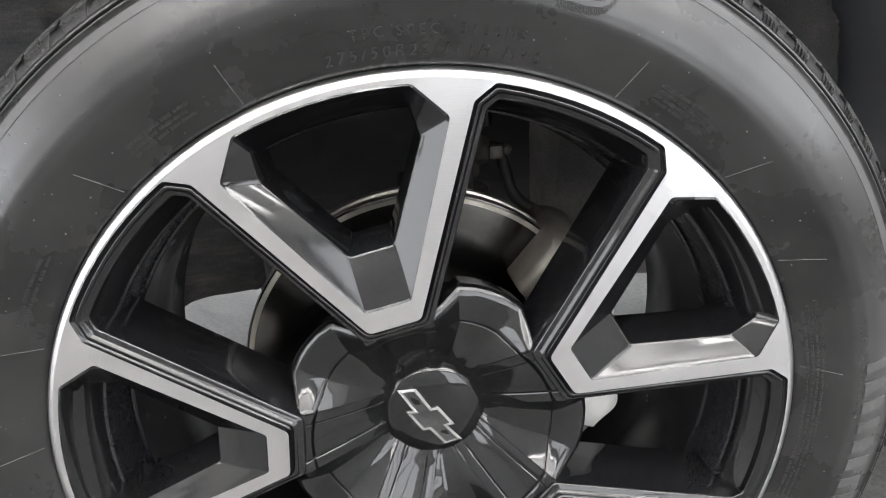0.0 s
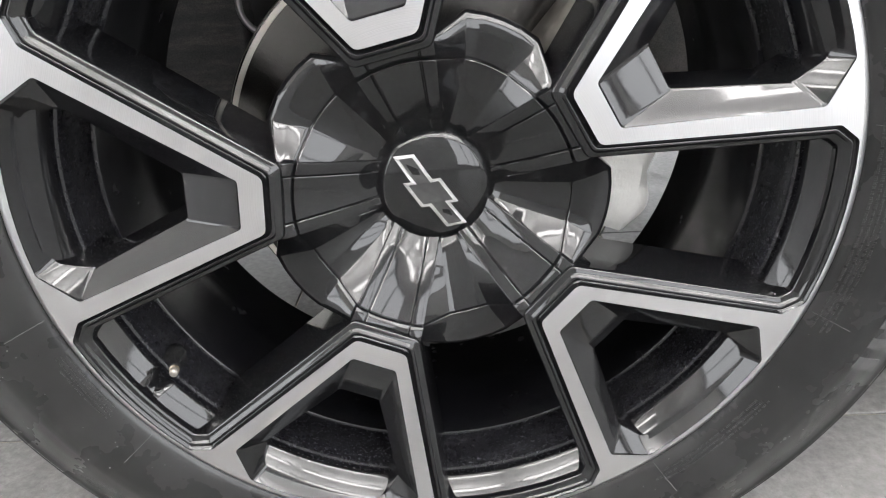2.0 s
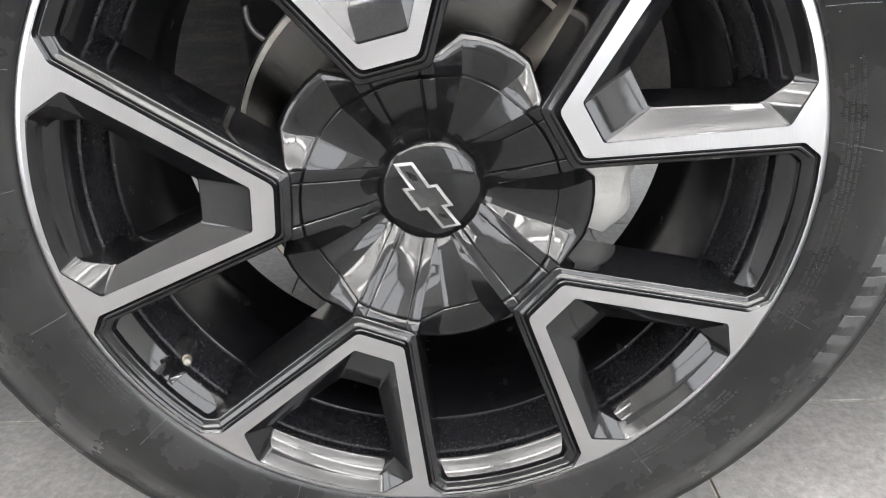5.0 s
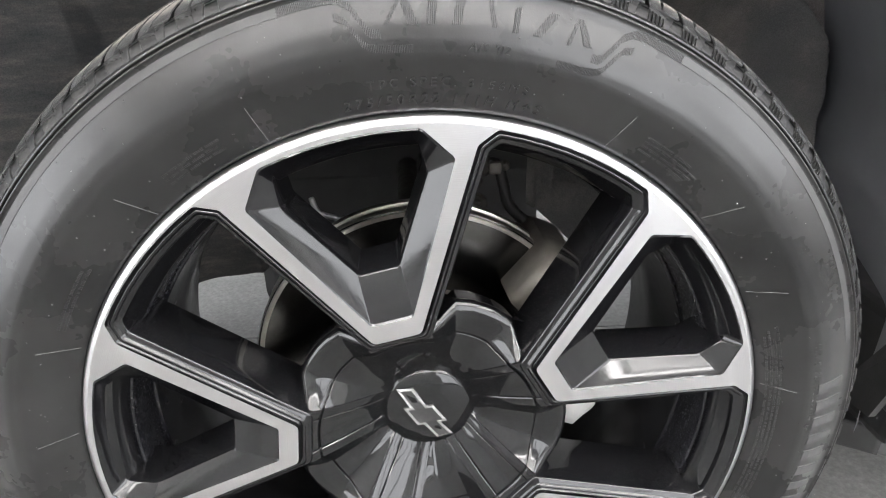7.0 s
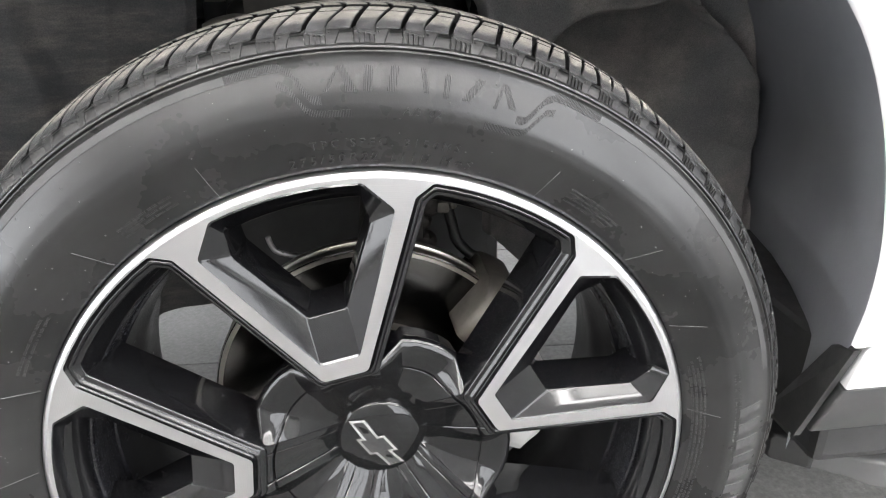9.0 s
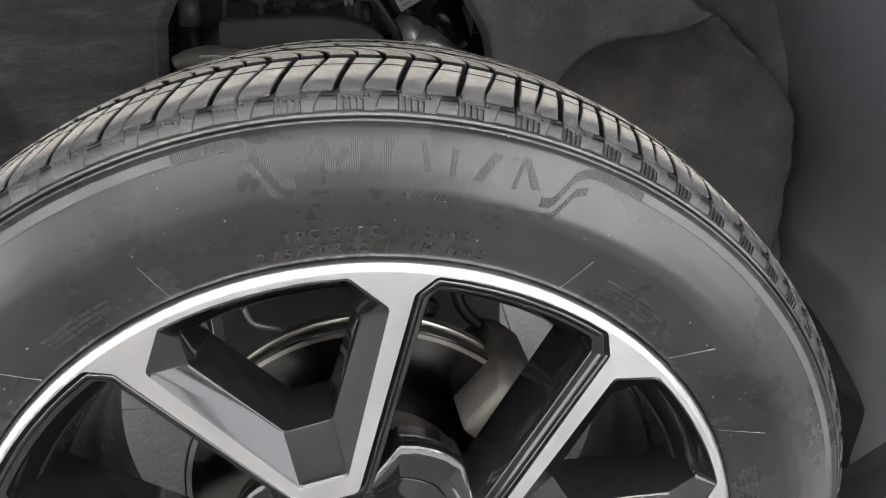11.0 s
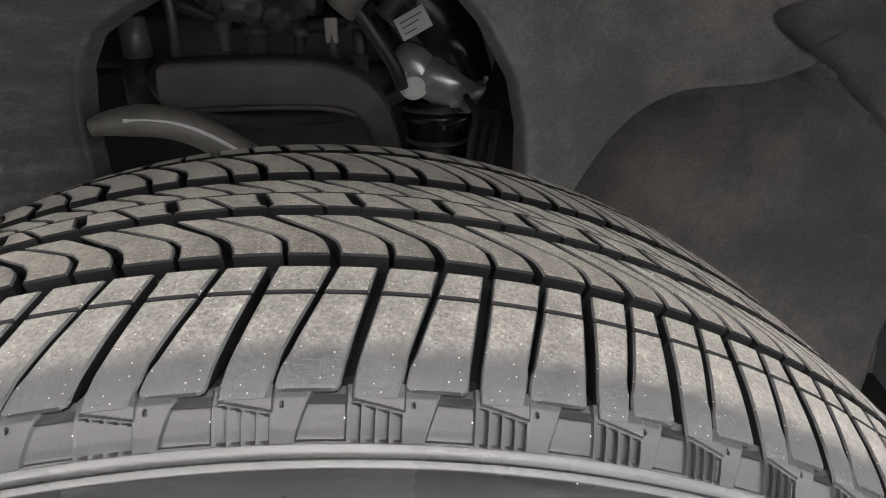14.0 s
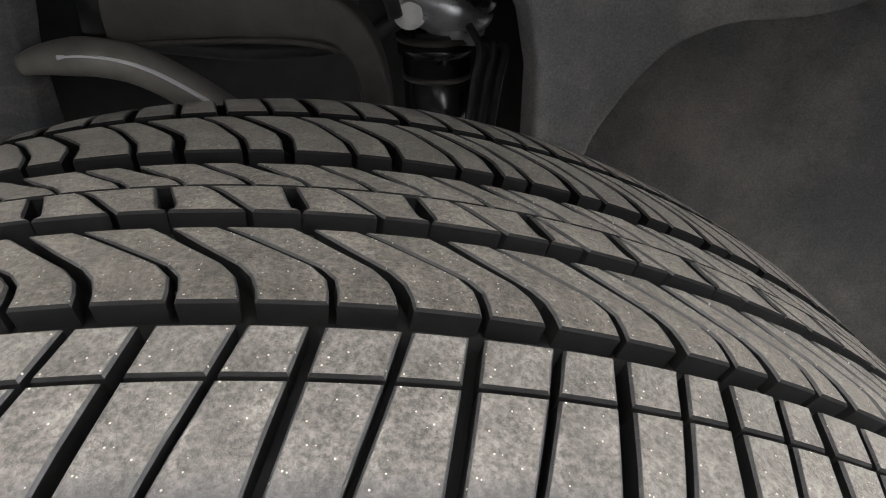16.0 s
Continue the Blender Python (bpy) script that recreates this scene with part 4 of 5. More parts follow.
# a row of six plain hatched shapes where the maker's lettering stands
SHAPES = [[(93.5, 0.3585), (91.75, 0.3750), (91.35, 0.3750), (93.0, 0.3585)], [(91.75, 0.3750), (91.0, 0.3750), (89.75, 0.3575), (90.95, 0.3575)],
          [(88.95, 0.3575), (88.8, 0.3748), (87.8, 0.3746), (88.0, 0.3575)],
          [(86.3, 0.3575), (85.8, 0.3745), (84.85, 0.3745), (85.3, 0.3575)],
          [(81.95, 0.3580), (82.55, 0.3742), (82.05, 0.3742), (81.4, 0.3580)], [(79.75, 0.3562), (79.65, 0.3722), (79.0, 0.3722), (79.1, 0.3562)],
          [(77.5, 0.3567), (75.9, 0.3732), (74.9, 0.3732), (76.5, 0.3567)],
          [(73.65, 0.3560), (72.95, 0.3742), (72.6, 0.3742), (73.2, 0.3560)], [(72.95, 0.3742), (72.25, 0.3742), (70.7, 0.3585), (71.7, 0.3585)]]
for s in SHAPES:
    hatched([s], "hatched_shape", "ribbed rubber shape moulded on the sidewall")
LEFT_SWOOSH = [(104.0, 0.3775), (99.5, 0.3782), (98.0, 0.3775), (96.8, 0.3720), (95.3, 0.3560), (94.9, 0.3535), (93.9, 0.3528)]
LEFT_LOW = [(98.6, 0.3668), (97.5, 0.3640), (95.9, 0.3478), (95.1, 0.3448), (93.8, 0.3432), (90.5, 0.3428)]
hatched([band(LEFT_SWOOSH, 0.0060)], "hatched_swoosh", "ribbed rubber swoosh moulded on the sidewall")
hatched([band(LEFT_LOW, 0.0050)], "hatched_swoosh", "ribbed rubber swoosh moulded on the sidewall")
hatched([band([(164.4 - a, r) for a, r in LEFT_SWOOSH], 0.0060)], "hatched_swoosh", "ribbed rubber swoosh moulded on the sidewall")
hatched([band([(164.7 - a, r) for a, r in LEFT_LOW], 0.0050)], "hatched_swoosh", "ribbed rubber swoosh moulded on the sidewall")
ribbon(dense([(104, 0.3775), (176, 0.3775)], 1.2), 0.0062, 0.0003, "matt_stripe", PALE_RUBBER, "paler matt band along the sidewall")
ribbon(dense([(60.4, 0.3775), (13, 0.3775)], 1.2), 0.0062, 0.0003, "matt_stripe", PALE_RUBBER, "paler matt band along the sidewall")

# eleven plain upright blocks where the second maker's mark stands
for i in range(11):
    a = 6.9 - 3.1 * i
    ribbon([(a, 0.3470), (a, 0.3545), (a, 0.3640), (a, 0.3725)], 0.0115 if i % 3 else 0.0095, 0.0007, "plain_mark_bar", MARK_RUBBER, "plain pale bar moulded on the sidewall")

# mould ticks
for a, e in ((8.1, 6.6), (27.2, 25.2), (43.2, 41.5), (62.9, 62.0), (110.9, 111.1), (130.2, 131.5), (156.5, 158.1), (173.1, 174.5), (193.2, 194.0), (216.8, 216.9), (243.2, 243.9), (281.6, 281.4), (305.4, 305.7), (340.2, 339.6)):
    ribbon([(a, 0.3010), (a + 0.5 * (e - a), 0.316), (e, 0.3290)], 0.0009, 0.0005, "mould_tick", TICK)


def writing(text, size, angle, radius, name, label, slant=0.0, lift=0.0012, mat=None, wide=1.12):
    """Raised writing set round the sidewall, its top outwards, centred on angle."""
    cu = bpy.data.curves.new(name, "FONT")
    cu.body, cu.size, cu.extrude, cu.shear, cu.align_x, cu.resolution_u = text, size, lift, slant, "CENTER", 3
    cu.space_character = wide
    ob = new(name, cu)
    bpy.context.view_layer.update()
    me = bpy.data.meshes.new_from_object(ob.evaluated_get(bpy.context.evaluated_depsgraph_get()))
    bpy.data.objects.remove(ob)
    for v in me.vertices:
        u, w, h = v.co
        r = radius + w
        v.co = side_point(angle - math.degrees(u / radius), r, max(h, -0.0003))
    me.materials.append(mat or WORDING)
    return attach(name, me, tyre, label, IDENT)


writing("TPC SPEC. 3156MS", 0.0092, 86.3, 0.3172, "moulded_writing", "raised black writing", 0.0, wide=1.55)
writing("275/50R22 111H M+S", 0.0104, 86.9, 0.3048, "moulded_writing", "raised black writing", 0.15, wide=1.5)
writing("A/S '02", 0.0088, 82.0, 0.3415, "moulded_writing", "raised black writing", 0.25)
for text, angle in (("DOT", -85.9), ("1W2", -91.1), ("RHAA21", -97.6), ("(5121)", -104.2)):
    writing(text, 0.0074, angle, 0.3028, "moulded_writing", "raised black writing", mat=LETTER)


def tiny_lines(a_mid, span, r, rows, gap, name="fine_print", full=1.0):
    """Unreadable small print as rows of plain raised strokes, in words of two to nine."""
    rng = random.Random(int(a_mid * 7))
    verts, faces = [], []
    for j in range(rows):
        rr = r - j * gap
        one = math.degrees(0.001 / rr)
        a = a_mid + span / 2 - rng.uniform(0, 0.08) * span
        last = a_mid - span / 2 + rng.uniform(0, 0.12) * span
        while a > last:
            for _ in range(rng.randint(2, 9)):
                w, h = rng.uniform(0.55, 1.1) * one, gap * rng.uniform(0.42, 0.58)
                if rng.random() < full:
                    b = len(verts)
                    for aa, r2, lift in ((a, rr, 0.0), (a - w, rr, 0.0), (a - w, rr + h, 0.0), (a, rr + h, 0.0), (a - 0.2 * w, rr + 0.12 * h, 0.0005), (a - 0.8 * w, rr + 0.12 * h, 0.0005), (a - 0.8 * w, rr + 0.88 * h, 0.0005), (a - 0.2 * w, rr + 0.88 * h, 0.0005)):
                        verts.append(side_point(aa, r2, lift))
                    faces += [(b + 4, b + 5, b + 6, b + 7)] + [(b + q, b + (q + 1) % 4, b + 4 + (q + 1) % 4, b + 4 + q) for q in range(4)]
                a -= w + 0.55 * one
            a -= rng.uniform(0.9, 1.6) * one
    attach(name, mesh_from(name, verts, faces, [WORDING]), tyre, "rows of fine unreadable print", IDENT)


tiny_lines(-154.7, 10.5, 0.3105, 4, 0.0031)
tiny_lines(-2.0, 44, 0.3150, 4, 0.0034)
tiny_lines(-45.0, 22, 0.3150, 3, 0.0034)
tiny_lines(6.0, 20, 0.3460, 2, 0.0040, full=0.5)
tiny_lines(55.0, 9, 0.3200, 4, 0.0036)
tiny_lines(121.0, 9, 0.3170, 3, 0.0038)
tiny_lines(148.0, 12, 0.3170, 2, 0.0040)

# moulding whiskers and pips
rng = random.Random(5)
verts, faces = [], []
for i in range(170):
    a, r, s = rng.uniform(0, 360), rng.uniform(0.303, 0.377), rng.uniform(0.0003, 0.0007)
    b, t = len(verts), rng.uniform(0, 6.28)
    for q in range(5):
        w = t + q * 1.2566
        verts.append(side_point(a + math.degrees(s * math.cos(w) / r), r + s * math.sin(w), 0.0))
    verts.append(side_point(a, r, s * 1.4))
    faces += [(b + q, b + (q + 1) % 5, b + 5) for q in range(5)]
tagged(attach("rubber_pips", mesh_from("rubber_pips", verts, faces, [TICK]), tyre, "tiny rubber pips on the sidewall", IDENT), kind="stuff")

# ---- brake and suspension, with the car they belong to ----
car = thing("car", (0, 1.0, 0), "white car standing on the tiles, seen round its black wheel arch", "car")
CARM = Matrix.Translation((0, -1.0, 0))

disc_profile = [(0.085, 0.128), (0.090, 0.1275), (0.172, 0.1275), (0.1755, 0.1285)]
AX2 = Matrix.Translation((0, -1.0, ZC))
brake = lathe("brake_disc", disc_profile, [DISC], car, 320, "worn steel brake disc with a bright edge", crisp=30)
brake.matrix_basis = AX2
edge = lathe("disc_edge", [(0.1755, 0.1285), (0.1765, 0.1300), (0.1765, 0.1375), (0.1745, 0.1385), (0.1700, 0.1385), (0.1700, 0.1475), (0.1745, 0.1475), (0.1765, 0.1485), (0.1765, 0.158), (0.174, 0.160), (0.09, 0.160)], [DISC_EDGE], brake, 320, "bright bare steel edge", crisp=30)
edge.matrix_basis = IDENT
ring = lathe("worn_ring", [(0.1690, 0.1278), (0.1694, 0.1268), (0.1738, 0.1268), (0.1742, 0.1284)], [DISC_EDGE], brake, 320, "pale worn ring at the disc's edge", crisp=30)
ring.matrix_basis = IDENT
hat = lathe("disc_hat", [(0.030, 0.070), (0.082, 0.070), (0.088, 0.074), (0.090, 0.128)], [HAT], brake, 90, "dark brake disc hat")
hat.matrix_basis = IDENT
shield = lathe("dust_shield", [(0.06, 0.172), (0.165, 0.172), (0.178, 0.176), (0.180, 0.170)], [PLASTIC], car, 160, "black brake dust shield", span=(195, 345), crisp=30)
shield.matrix_basis = AX2


def caliper(name, a0, a1, mat, label, grow=0.0):
    """A cast caliper that straddles the disc."""
    verts, faces = [], []
    n = 36
    prof = [(0.118, 0.085), (0.128, 0.078), (0.170, 0.078), (0.183, 0.090), (0.189, 0.110), (0.189, 0.175), (0.180, 0.205), (0.150, 0.212), (0.118, 0.206), (0.112, 0.180)]
    for i in range(n + 1):
        t = i / n
        a = a0 + (a1 - a0) * t
        s = 1 - 0.10 * abs(2 * t - 1) ** 4
        for r, y in prof:
            wob = 0.004 * math.sin(a * 0.35) * (r > 0.17)
            verts.append(polar(0.155 + (r - 0.155) * s + wob + grow, a, 0.145 + (y - 0.145) * s))
    k = len(prof)
    for i in range(n):
        for q in range(k):
            w = (q + 1) % k
            faces.append((i * k + q, i * k + w, (i + 1) * k + w, (i + 1) * k + q))
    faces += [tuple(range(k))[::-1], tuple(n * k + q for q in range(k))]
    me = mesh_from(name, verts, faces, [mat])
    attach(name, soften(me, 45), car, label, AX2)


caliper("brake_caliper", -22.0, 37.0, CAST, "pale cast aluminium brake caliper")
caliper("caliper_bracket", 36.0, 49.0, LINK, "dull cast caliper bracket", 0.006)

# knuckle behind the disc
bm = bmesh.new()
bmesh.ops.create_cone(bm, cap_ends=True, segments=28, radius1=0.075, radius2=0.06, depth=0.10, matrix=Matrix.Translation((0, 0.225, ZC)) @ Matrix.Rotation(radians(90), 4, "X"))
box(bm, (0.004, 0.19, ZC + 0.03), (0.064, 0.25, ZC + 0.205), 0.012)
for x, z, s in ((0.060, 0.125, 0.011), (0.066, 0.150, 0.013), (0.062, 0.176, 0.012), (0.070, 0.195, 0.015)):
    bmesh.ops.create_icosphere(bm, subdivisions=2, radius=s, matrix=Matrix.Translation((x, 0.205, ZC + z)))
part("steering_knuckle", bm, ARM_DARK, car, "dark cast steering knuckle", CARM)
# plain box added to block the bright floor seen between the spokes
bm = bmesh.new()
box(bm, (-0.34, 0.86, 0.09), (0.29, 1.02, 0.62), 0.03)
part("floor_blocker", bm, PLASTIC, car, "black box added under the car to hide the bright floor", CARM)
part("drive_shaft", tube([(0, 0.25, ZC), (0, 0.5, ZC + 0.01), (0, 1.2, ZC + 0.02)], 0.022, 16), ARM_DARK, car, "dark drive shaft", CARM, True)
bm = tube(curve_points([(0.02, 0.24, ZC - 0.14), (0.04, 0.45, ZC - 0.15), (0.10, 0.85, ZC - 0.12)], 6), 0.030, 14, 0.6)
part("lower_arm", bm, ARM_DARK, car, "dark lower control arm", CARM, True)

hose = part("brake_hose", tube(curve_points([(0.060, 0.205, 0.598), (0.086, 0.200, 0.602), (0.095, 0.200, 0.579), (0.101, 0.198, 0.556), (0.116, 0.192, 0.540), (0.135, 0.180, 0.532)], 6), 0.0065, 12), PLASTIC, car, "black rubber brake hose", CARM, True)
bm = bmesh.new()
box(bm, (0.078, 0.188, 0.592), (0.092, 0.206, 0.606), 0.004)
bmesh.ops.create_icosphere(bm, subdivisions=2, radius=0.006, matrix=Matrix.Translation((0.096, 0.197, 0.600)))
part("connector", bm, LINK, hose, "dull cast connector", IDENT)
for pts in ([(-0.112, 0.2, 0.572), (-0.108, 0.2, 0.559), (-0.100, 0.2, 0.552), (-0.069, 0.2, 0.543)], [(-0.165, 0.2, 0.540), (-0.163, 0.2, 0.522), (-0.149, 0.2, 0.508), (-0.120, 0.205, 0.500)]):
    part("brake_line", tube(curve_points(pts, 5), 0.0032, 10), SHINY_CAST, car, "thin pale bent brake line", CARM, True)

# steel link with a flattened end
pts = curve_points([(-0.199, 0.433, 0.777), (-0.180, 0.433, 0.781), (-0.150, 0.433, 0.782), (-0.118, 0.432, 0.775), (-0.088, 0.432, 0.758), (-0.055, 0.432, 0.732), (-0.02, 0.43, 0.700), (0.02, 0.42, 0.66)], 6)
link = part("steering_link", tube(pts, [0.0075 + 0.0065 * min(1, i / 10) for i in range(len(pts))], 16), LINK, car, "grey bent steel link with a raised seam", CARM, True)
seam = [p + Vector((0.004, -0.0115, 0.003)) for p in pts[8:36]]
part("seam", tube(seam, 0.0022, 8), STICKER, link, "pale raised seam", IDENT, True)

# forged upper arm
pts = curve_points([(-0.153, 0.500, 0.799), (-0.151, 0.500, 0.799), (-0.146, 0.500, 0.7995), (-0.135, 0.500, 0.800), (-0.100, 0.500, 0.801), (-0.045, 0.500, 0.801), (0.000, 0.500, 0.798), (0.028, 0.500, 0.788), (0.045, 0.502, 0.766), (0.053, 0.504, 0.735), (0.055, 0.506, 0.70)], 6)
tall = [0.047 * min(1.0, 0.62 + 0.38 * min(1.0, i / 13)) - 0.019 * min(1.0, max(0, i - 34) / 14) for i in range(len(pts))]


def strap(points, height, depth):
    """A bar of upright rounded section along points."""
    bm = bmesh.new()
    rings = []
    for i, p in enumerate(points):
        d = (points[min(i + 1, len(points) - 1)] - points[max(i - 1, 0)]).normalized()
        n = Vector((-d.z, 0, d.x))
        ring = []
        for t in range(16):
            w = 2 * math.pi * t / 16
            c, s = math.cos(w), math.sin(w)
            ring.append(bm.verts.new(p + n * (height[i] / 2 * math.copysign(abs(c) ** 0.42, c)) + Vector((0, depth / 2 * (1 - 0.10 * (abs(c) < 0.5)) * math.copysign(abs(s) ** 0.42, s), 0))))
        rings.append(ring)
    for a, b in zip(rings, rings[1:]):
        for k in range(16):
            bm.faces.new((a[k], a[(k + 1) % 16], b[(k + 1) % 16], b[k]))
    bm.faces.new(rings[0][::-1])
    bm.faces.new(rings[-1])
    return bm


upper = part("upper_arm", strap(pts, tall, 0.050), ARM_DARK, car, "dark brown cast upper control arm", CARM, True)
part("flange", tube([p + Vector((0.001, -0.0225, -0.0205)) for p in pts[14:42]], 0.0028, 8), ARM_DARK, upper, "rounded flange along the lower edge", IDENT, True)

# air strut top with bracket and bolt


def blob(centre, axes, turn_y, segs=28):
    """A rounded casting lobe."""
    bm = bmesh.new()
    bmesh.ops.create_uvsphere(bm, u_segments=segs, v_segments=16, radius=1.0, matrix=Matrix.Translation(centre) @ Matrix.Rotation(radians(turn_y), 4, "Y") @ Matrix.Diagonal((*axes, 1)))
    return bm


def merged(*parts):
    """Several lobes in one mesh."""
    out = bmesh.new()
    for one in parts:
        me = bpy.data.meshes.new("lobe")
        one.to_mesh(me)
        one.free()
        out.from_mesh(me)
        bpy.data.meshes.remove(me)
    return out


canister = part("air_canister", merged(blob((0.118, 0.700, 0.845), (0.062, 0.052, 0.098), -38), blob((0.152, 0.672, 0.800), (0.030, 0.032, 0.050), -30)), GLOSS_PLASTIC, car, "gloss black canister with a pale sticker", CARM, True)
STUCK = Matrix.Translation((0.090, 0.6395, 0.838)) @ Matrix.Rotation(radians(-27), 4, "Y") @ Matrix.Rotation(radians(-14), 4, "X")
bm = bmesh.new()
box(bm, (-0.019, -0.001, -0.013), (0.019, 0.001, 0.013), 0.0, STUCK)
sticker = part("sticker", bm, STICKER, canister, "pale paper sticker", IDENT)
bm = bmesh.new()
for z in (-0.007, 0.0, 0.006):
    box(bm, (-0.014, -0.0018, z - 0.0007), (0.008 + z, -0.0012, z + 0.0007), 0.0, STUCK)
part("print_bar", bm, INK, sticker, "", IDENT)
bm = merged(blob((0.128, 0.680, 0.768), (0.056, 0.040, 0.032), 14), blob((0.094, 0.672, 0.782), (0.028, 0.026, 0.034), -20), blob((0.176, 0.676, 0.792), (0.016, 0.022, 0.038), 8), blob((0.140, 0.680, 0.745), (0.034, 0.030, 0.026), 10))
bracket = part("cast_bracket", bm, SHINY_CAST, car, "bright cast bracket holding the canister", CARM, True)
bm = bmesh.new()
bmesh.ops.create_cone(bm, cap_ends=True, segments=24, radius1=0.013, radius2=0.013, depth=0.02, matrix=Matrix.Translation((0.089, 0.645, 0.766)) @ Matrix.Rotation(radians(90), 4, "X"))
bmesh.ops.create_cone(bm, cap_ends=True, segments=24, radius1=0.018, radius2=0.018, depth=0.006, matrix=Matrix.Translation((0.089, 0.652, 0.766)) @ Matrix.Rotation(radians(90), 4, "X"))
part("bolt", bm, CAST, bracket, "round pale bolt head", IDENT)
bm = bmesh.new()
bmesh.ops.create_cone(bm, cap_ends=True, segments=28, radius1=0.036, radius2=0.040, depth=0.20, matrix=Matrix.Translation((0.120, 0.69, 0.64)))
bmesh.ops.create_cone(bm, cap_ends=True, segments=28, radius1=0.045, radius2=0.045, depth=0.012, matrix=Matrix.Translation((0.120, 0.69, 0.722)))
strut = part("strut", bm, GLOSS_PLASTIC, car, "black suspension strut", CARM, True)
bm = bmesh.new()
for z, r in ((0.733, 0.046), (0.690, 0.0402)):
    bmesh.ops.create_cone(bm, cap_ends=True, segments=32, radius1=r, radius2=r, depth=0.006, matrix=Matrix.Translation((0.120, 0.69, z)))
part("clamp_ring", bm, ARM_DARK, strut, "dark clamp rings", IDENT, True)
for dx in (0.0, 0.014, 0.026):
    part("brake_hose", tube(curve_points([(0.150 + dx, 0.632, 0.755 - dx), (0.160 + dx, 0.612, 0.735), (0.155 + dx, 0.615, 0.70), (0.150 + dx, 0.64, 0.62)], 5), 0.0042, 10), PLASTIC, car, "thin black hose", CARM, True)
bm = bmesh.new()
bmesh.ops.create_cone(bm, cap_ends=True, segments=20, radius1=0.0165, radius2=0.0145, depth=0.045, matrix=Matrix.Translation((-0.226, 0.655, 0.826)))
part("grey_bushing", bm, LINK, car, "grey cylindrical bushing", CARM, True)
bm = bmesh.new()
bmesh.ops.create_cone(bm, cap_ends=True, segments=20, radius1=0.022, radius2=0.019, depth=0.05, matrix=Matrix.Translation((-0.226, 0.655, 0.780)))
bmesh.ops.create_uvsphere(bm, u_segments=18, v_segments=12, radius=0.026, matrix=Matrix.Translation((-0.175, 0.60, 0.785)))
part("rubber_boot", bm, PLASTIC, car, "black rubber boot", CARM, True)
bm = bmesh.new()
box(bm, (-0.001, 0.515, 0.832), (0.011, 0.525, 0.856), 0.002)
part("clip", bm, LINK, car, "small pale yellow clip", CARM)
part("wiring_hose", tube(curve_points([(-0.07, 0.62, 0.93), (-0.03, 0.60, 0.90), (0.03, 0.60, 0.88), (0.08, 0.62, 0.90), (0.13, 0.64, 0.95)], 6), 0.012, 12), PLASTIC, car, "black ribbed hose", CARM, True)
part("slanting_pipe", tube(curve_points([(0.010, 0.60, 0.855), (0.035, 0.60, 0.885), (0.075, 0.62, 0.925), (0.11, 0.64, 0.97)], 6), 0.017, 14), LINK, car, "grey slanting pipe", CARM, True)
part("slanting_pipe", tube(curve_points([(0.055, 0.585, 0.850), (0.075, 0.59, 0.872), (0.115, 0.60, 0.905)], 6), 0.010, 12), ARM_DARK, car, "dark slanting pipe", CARM, True)
for at, axes, lean in (((-0.105, 0.655, 0.862), (0.036, 0.03, 0.024), 10), ((-0.055, 0.650, 0.850), (0.028, 0.028, 0.018), -15), ((-0.022, 0.655, 0.872), (0.018, 0.03, 0.026), 0), ((-0.072, 0.665, 0.897), (0.044, 0.03, 0.020), 25), ((-0.140, 0.690, 0.880), (0.030, 0.03, 0.034), -30), ((-0.015, 0.690, 0.915), (0.030, 0.03, 0.020), 40)):
    lump = blob(at, axes, lean)
    for v in lump.verts:
        v.co += (v.co - Vector(at)) * 0.16 * (math.sin(150 * v.co.x + 3 * lean) * math.sin(170 * v.co.z) + 0.5 * math.sin(260 * v.co.x - 190 * v.co.z))
    part("valve_body", lump, GREASY, car, "dark lumpy valve body", CARM, True)
for x, y, z0, z1, r in ((-0.125, 0.645, 0.775, 0.850, 0.007), (-0.088, 0.640, 0.770, 0.845, 0.010), (-0.040, 0.640, 0.770, 0.842, 0.008), (0.028, 0.640, 0.770, 0.850, 0.009)):
    bm = bmesh.new()
    for za, zb, ra in ((z0, z1, r), (z1 - 0.016, z1 - 0.006, r * 1.6), (z0 + 0.030, z0 + 0.036, r * 1.35)):
        bmesh.ops.create_cone(bm, cap_ends=True, segments=14, radius1=ra, radius2=ra * 0.94, depth=zb - za, matrix=Matrix.Translation((x, y, (za + zb) / 2)))
    part("threaded_stud", bm, GREASY, car, "dark greasy stud with a nut", CARM, True)
part("slanting_bar", tube(curve_points([(0.018, 0.600, 0.872), (0.040, 0.598, 0.838), (0.066, 0.600, 0.796), (0.074, 0.61, 0.770)], 5), 0.0075, 12, 0.6), PLASTIC, car, "black slanting bar beside the canister", CARM, True)
for pts, r in (([(-0.20, 0.62, 0.93), (-0.17, 0.60, 0.885), (-0.165, 0.60, 0.84), (-0.175, 0.61, 0.78)], 0.006), ([(-0.19, 0.70, 0.86), (-0.10, 0.71, 0.83), (0.00, 0.71, 0.835), (0.06, 0.70, 0.86)], 0.009), ([(-0.19, 0.66, 0.74), (-0.08, 0.67, 0.725), (0.03, 0.67, 0.735), (0.08, 0.66, 0.76)], 0.011)):
    part("wiring_loom", tube(curve_points(pts, 6), r, 10), PLASTIC, car, "thin black taped wiring loom", CARM, True)
part("steel_clamp", merged(blob((-0.040, 0.60, 0.905), (0.022, 0.02, 0.010), 30), blob((-0.010, 0.60, 0.890), (0.010, 0.012, 0.016), 0)), LINK, car, "small grey steel clamp", CARM, True)
bm = bmesh.new()
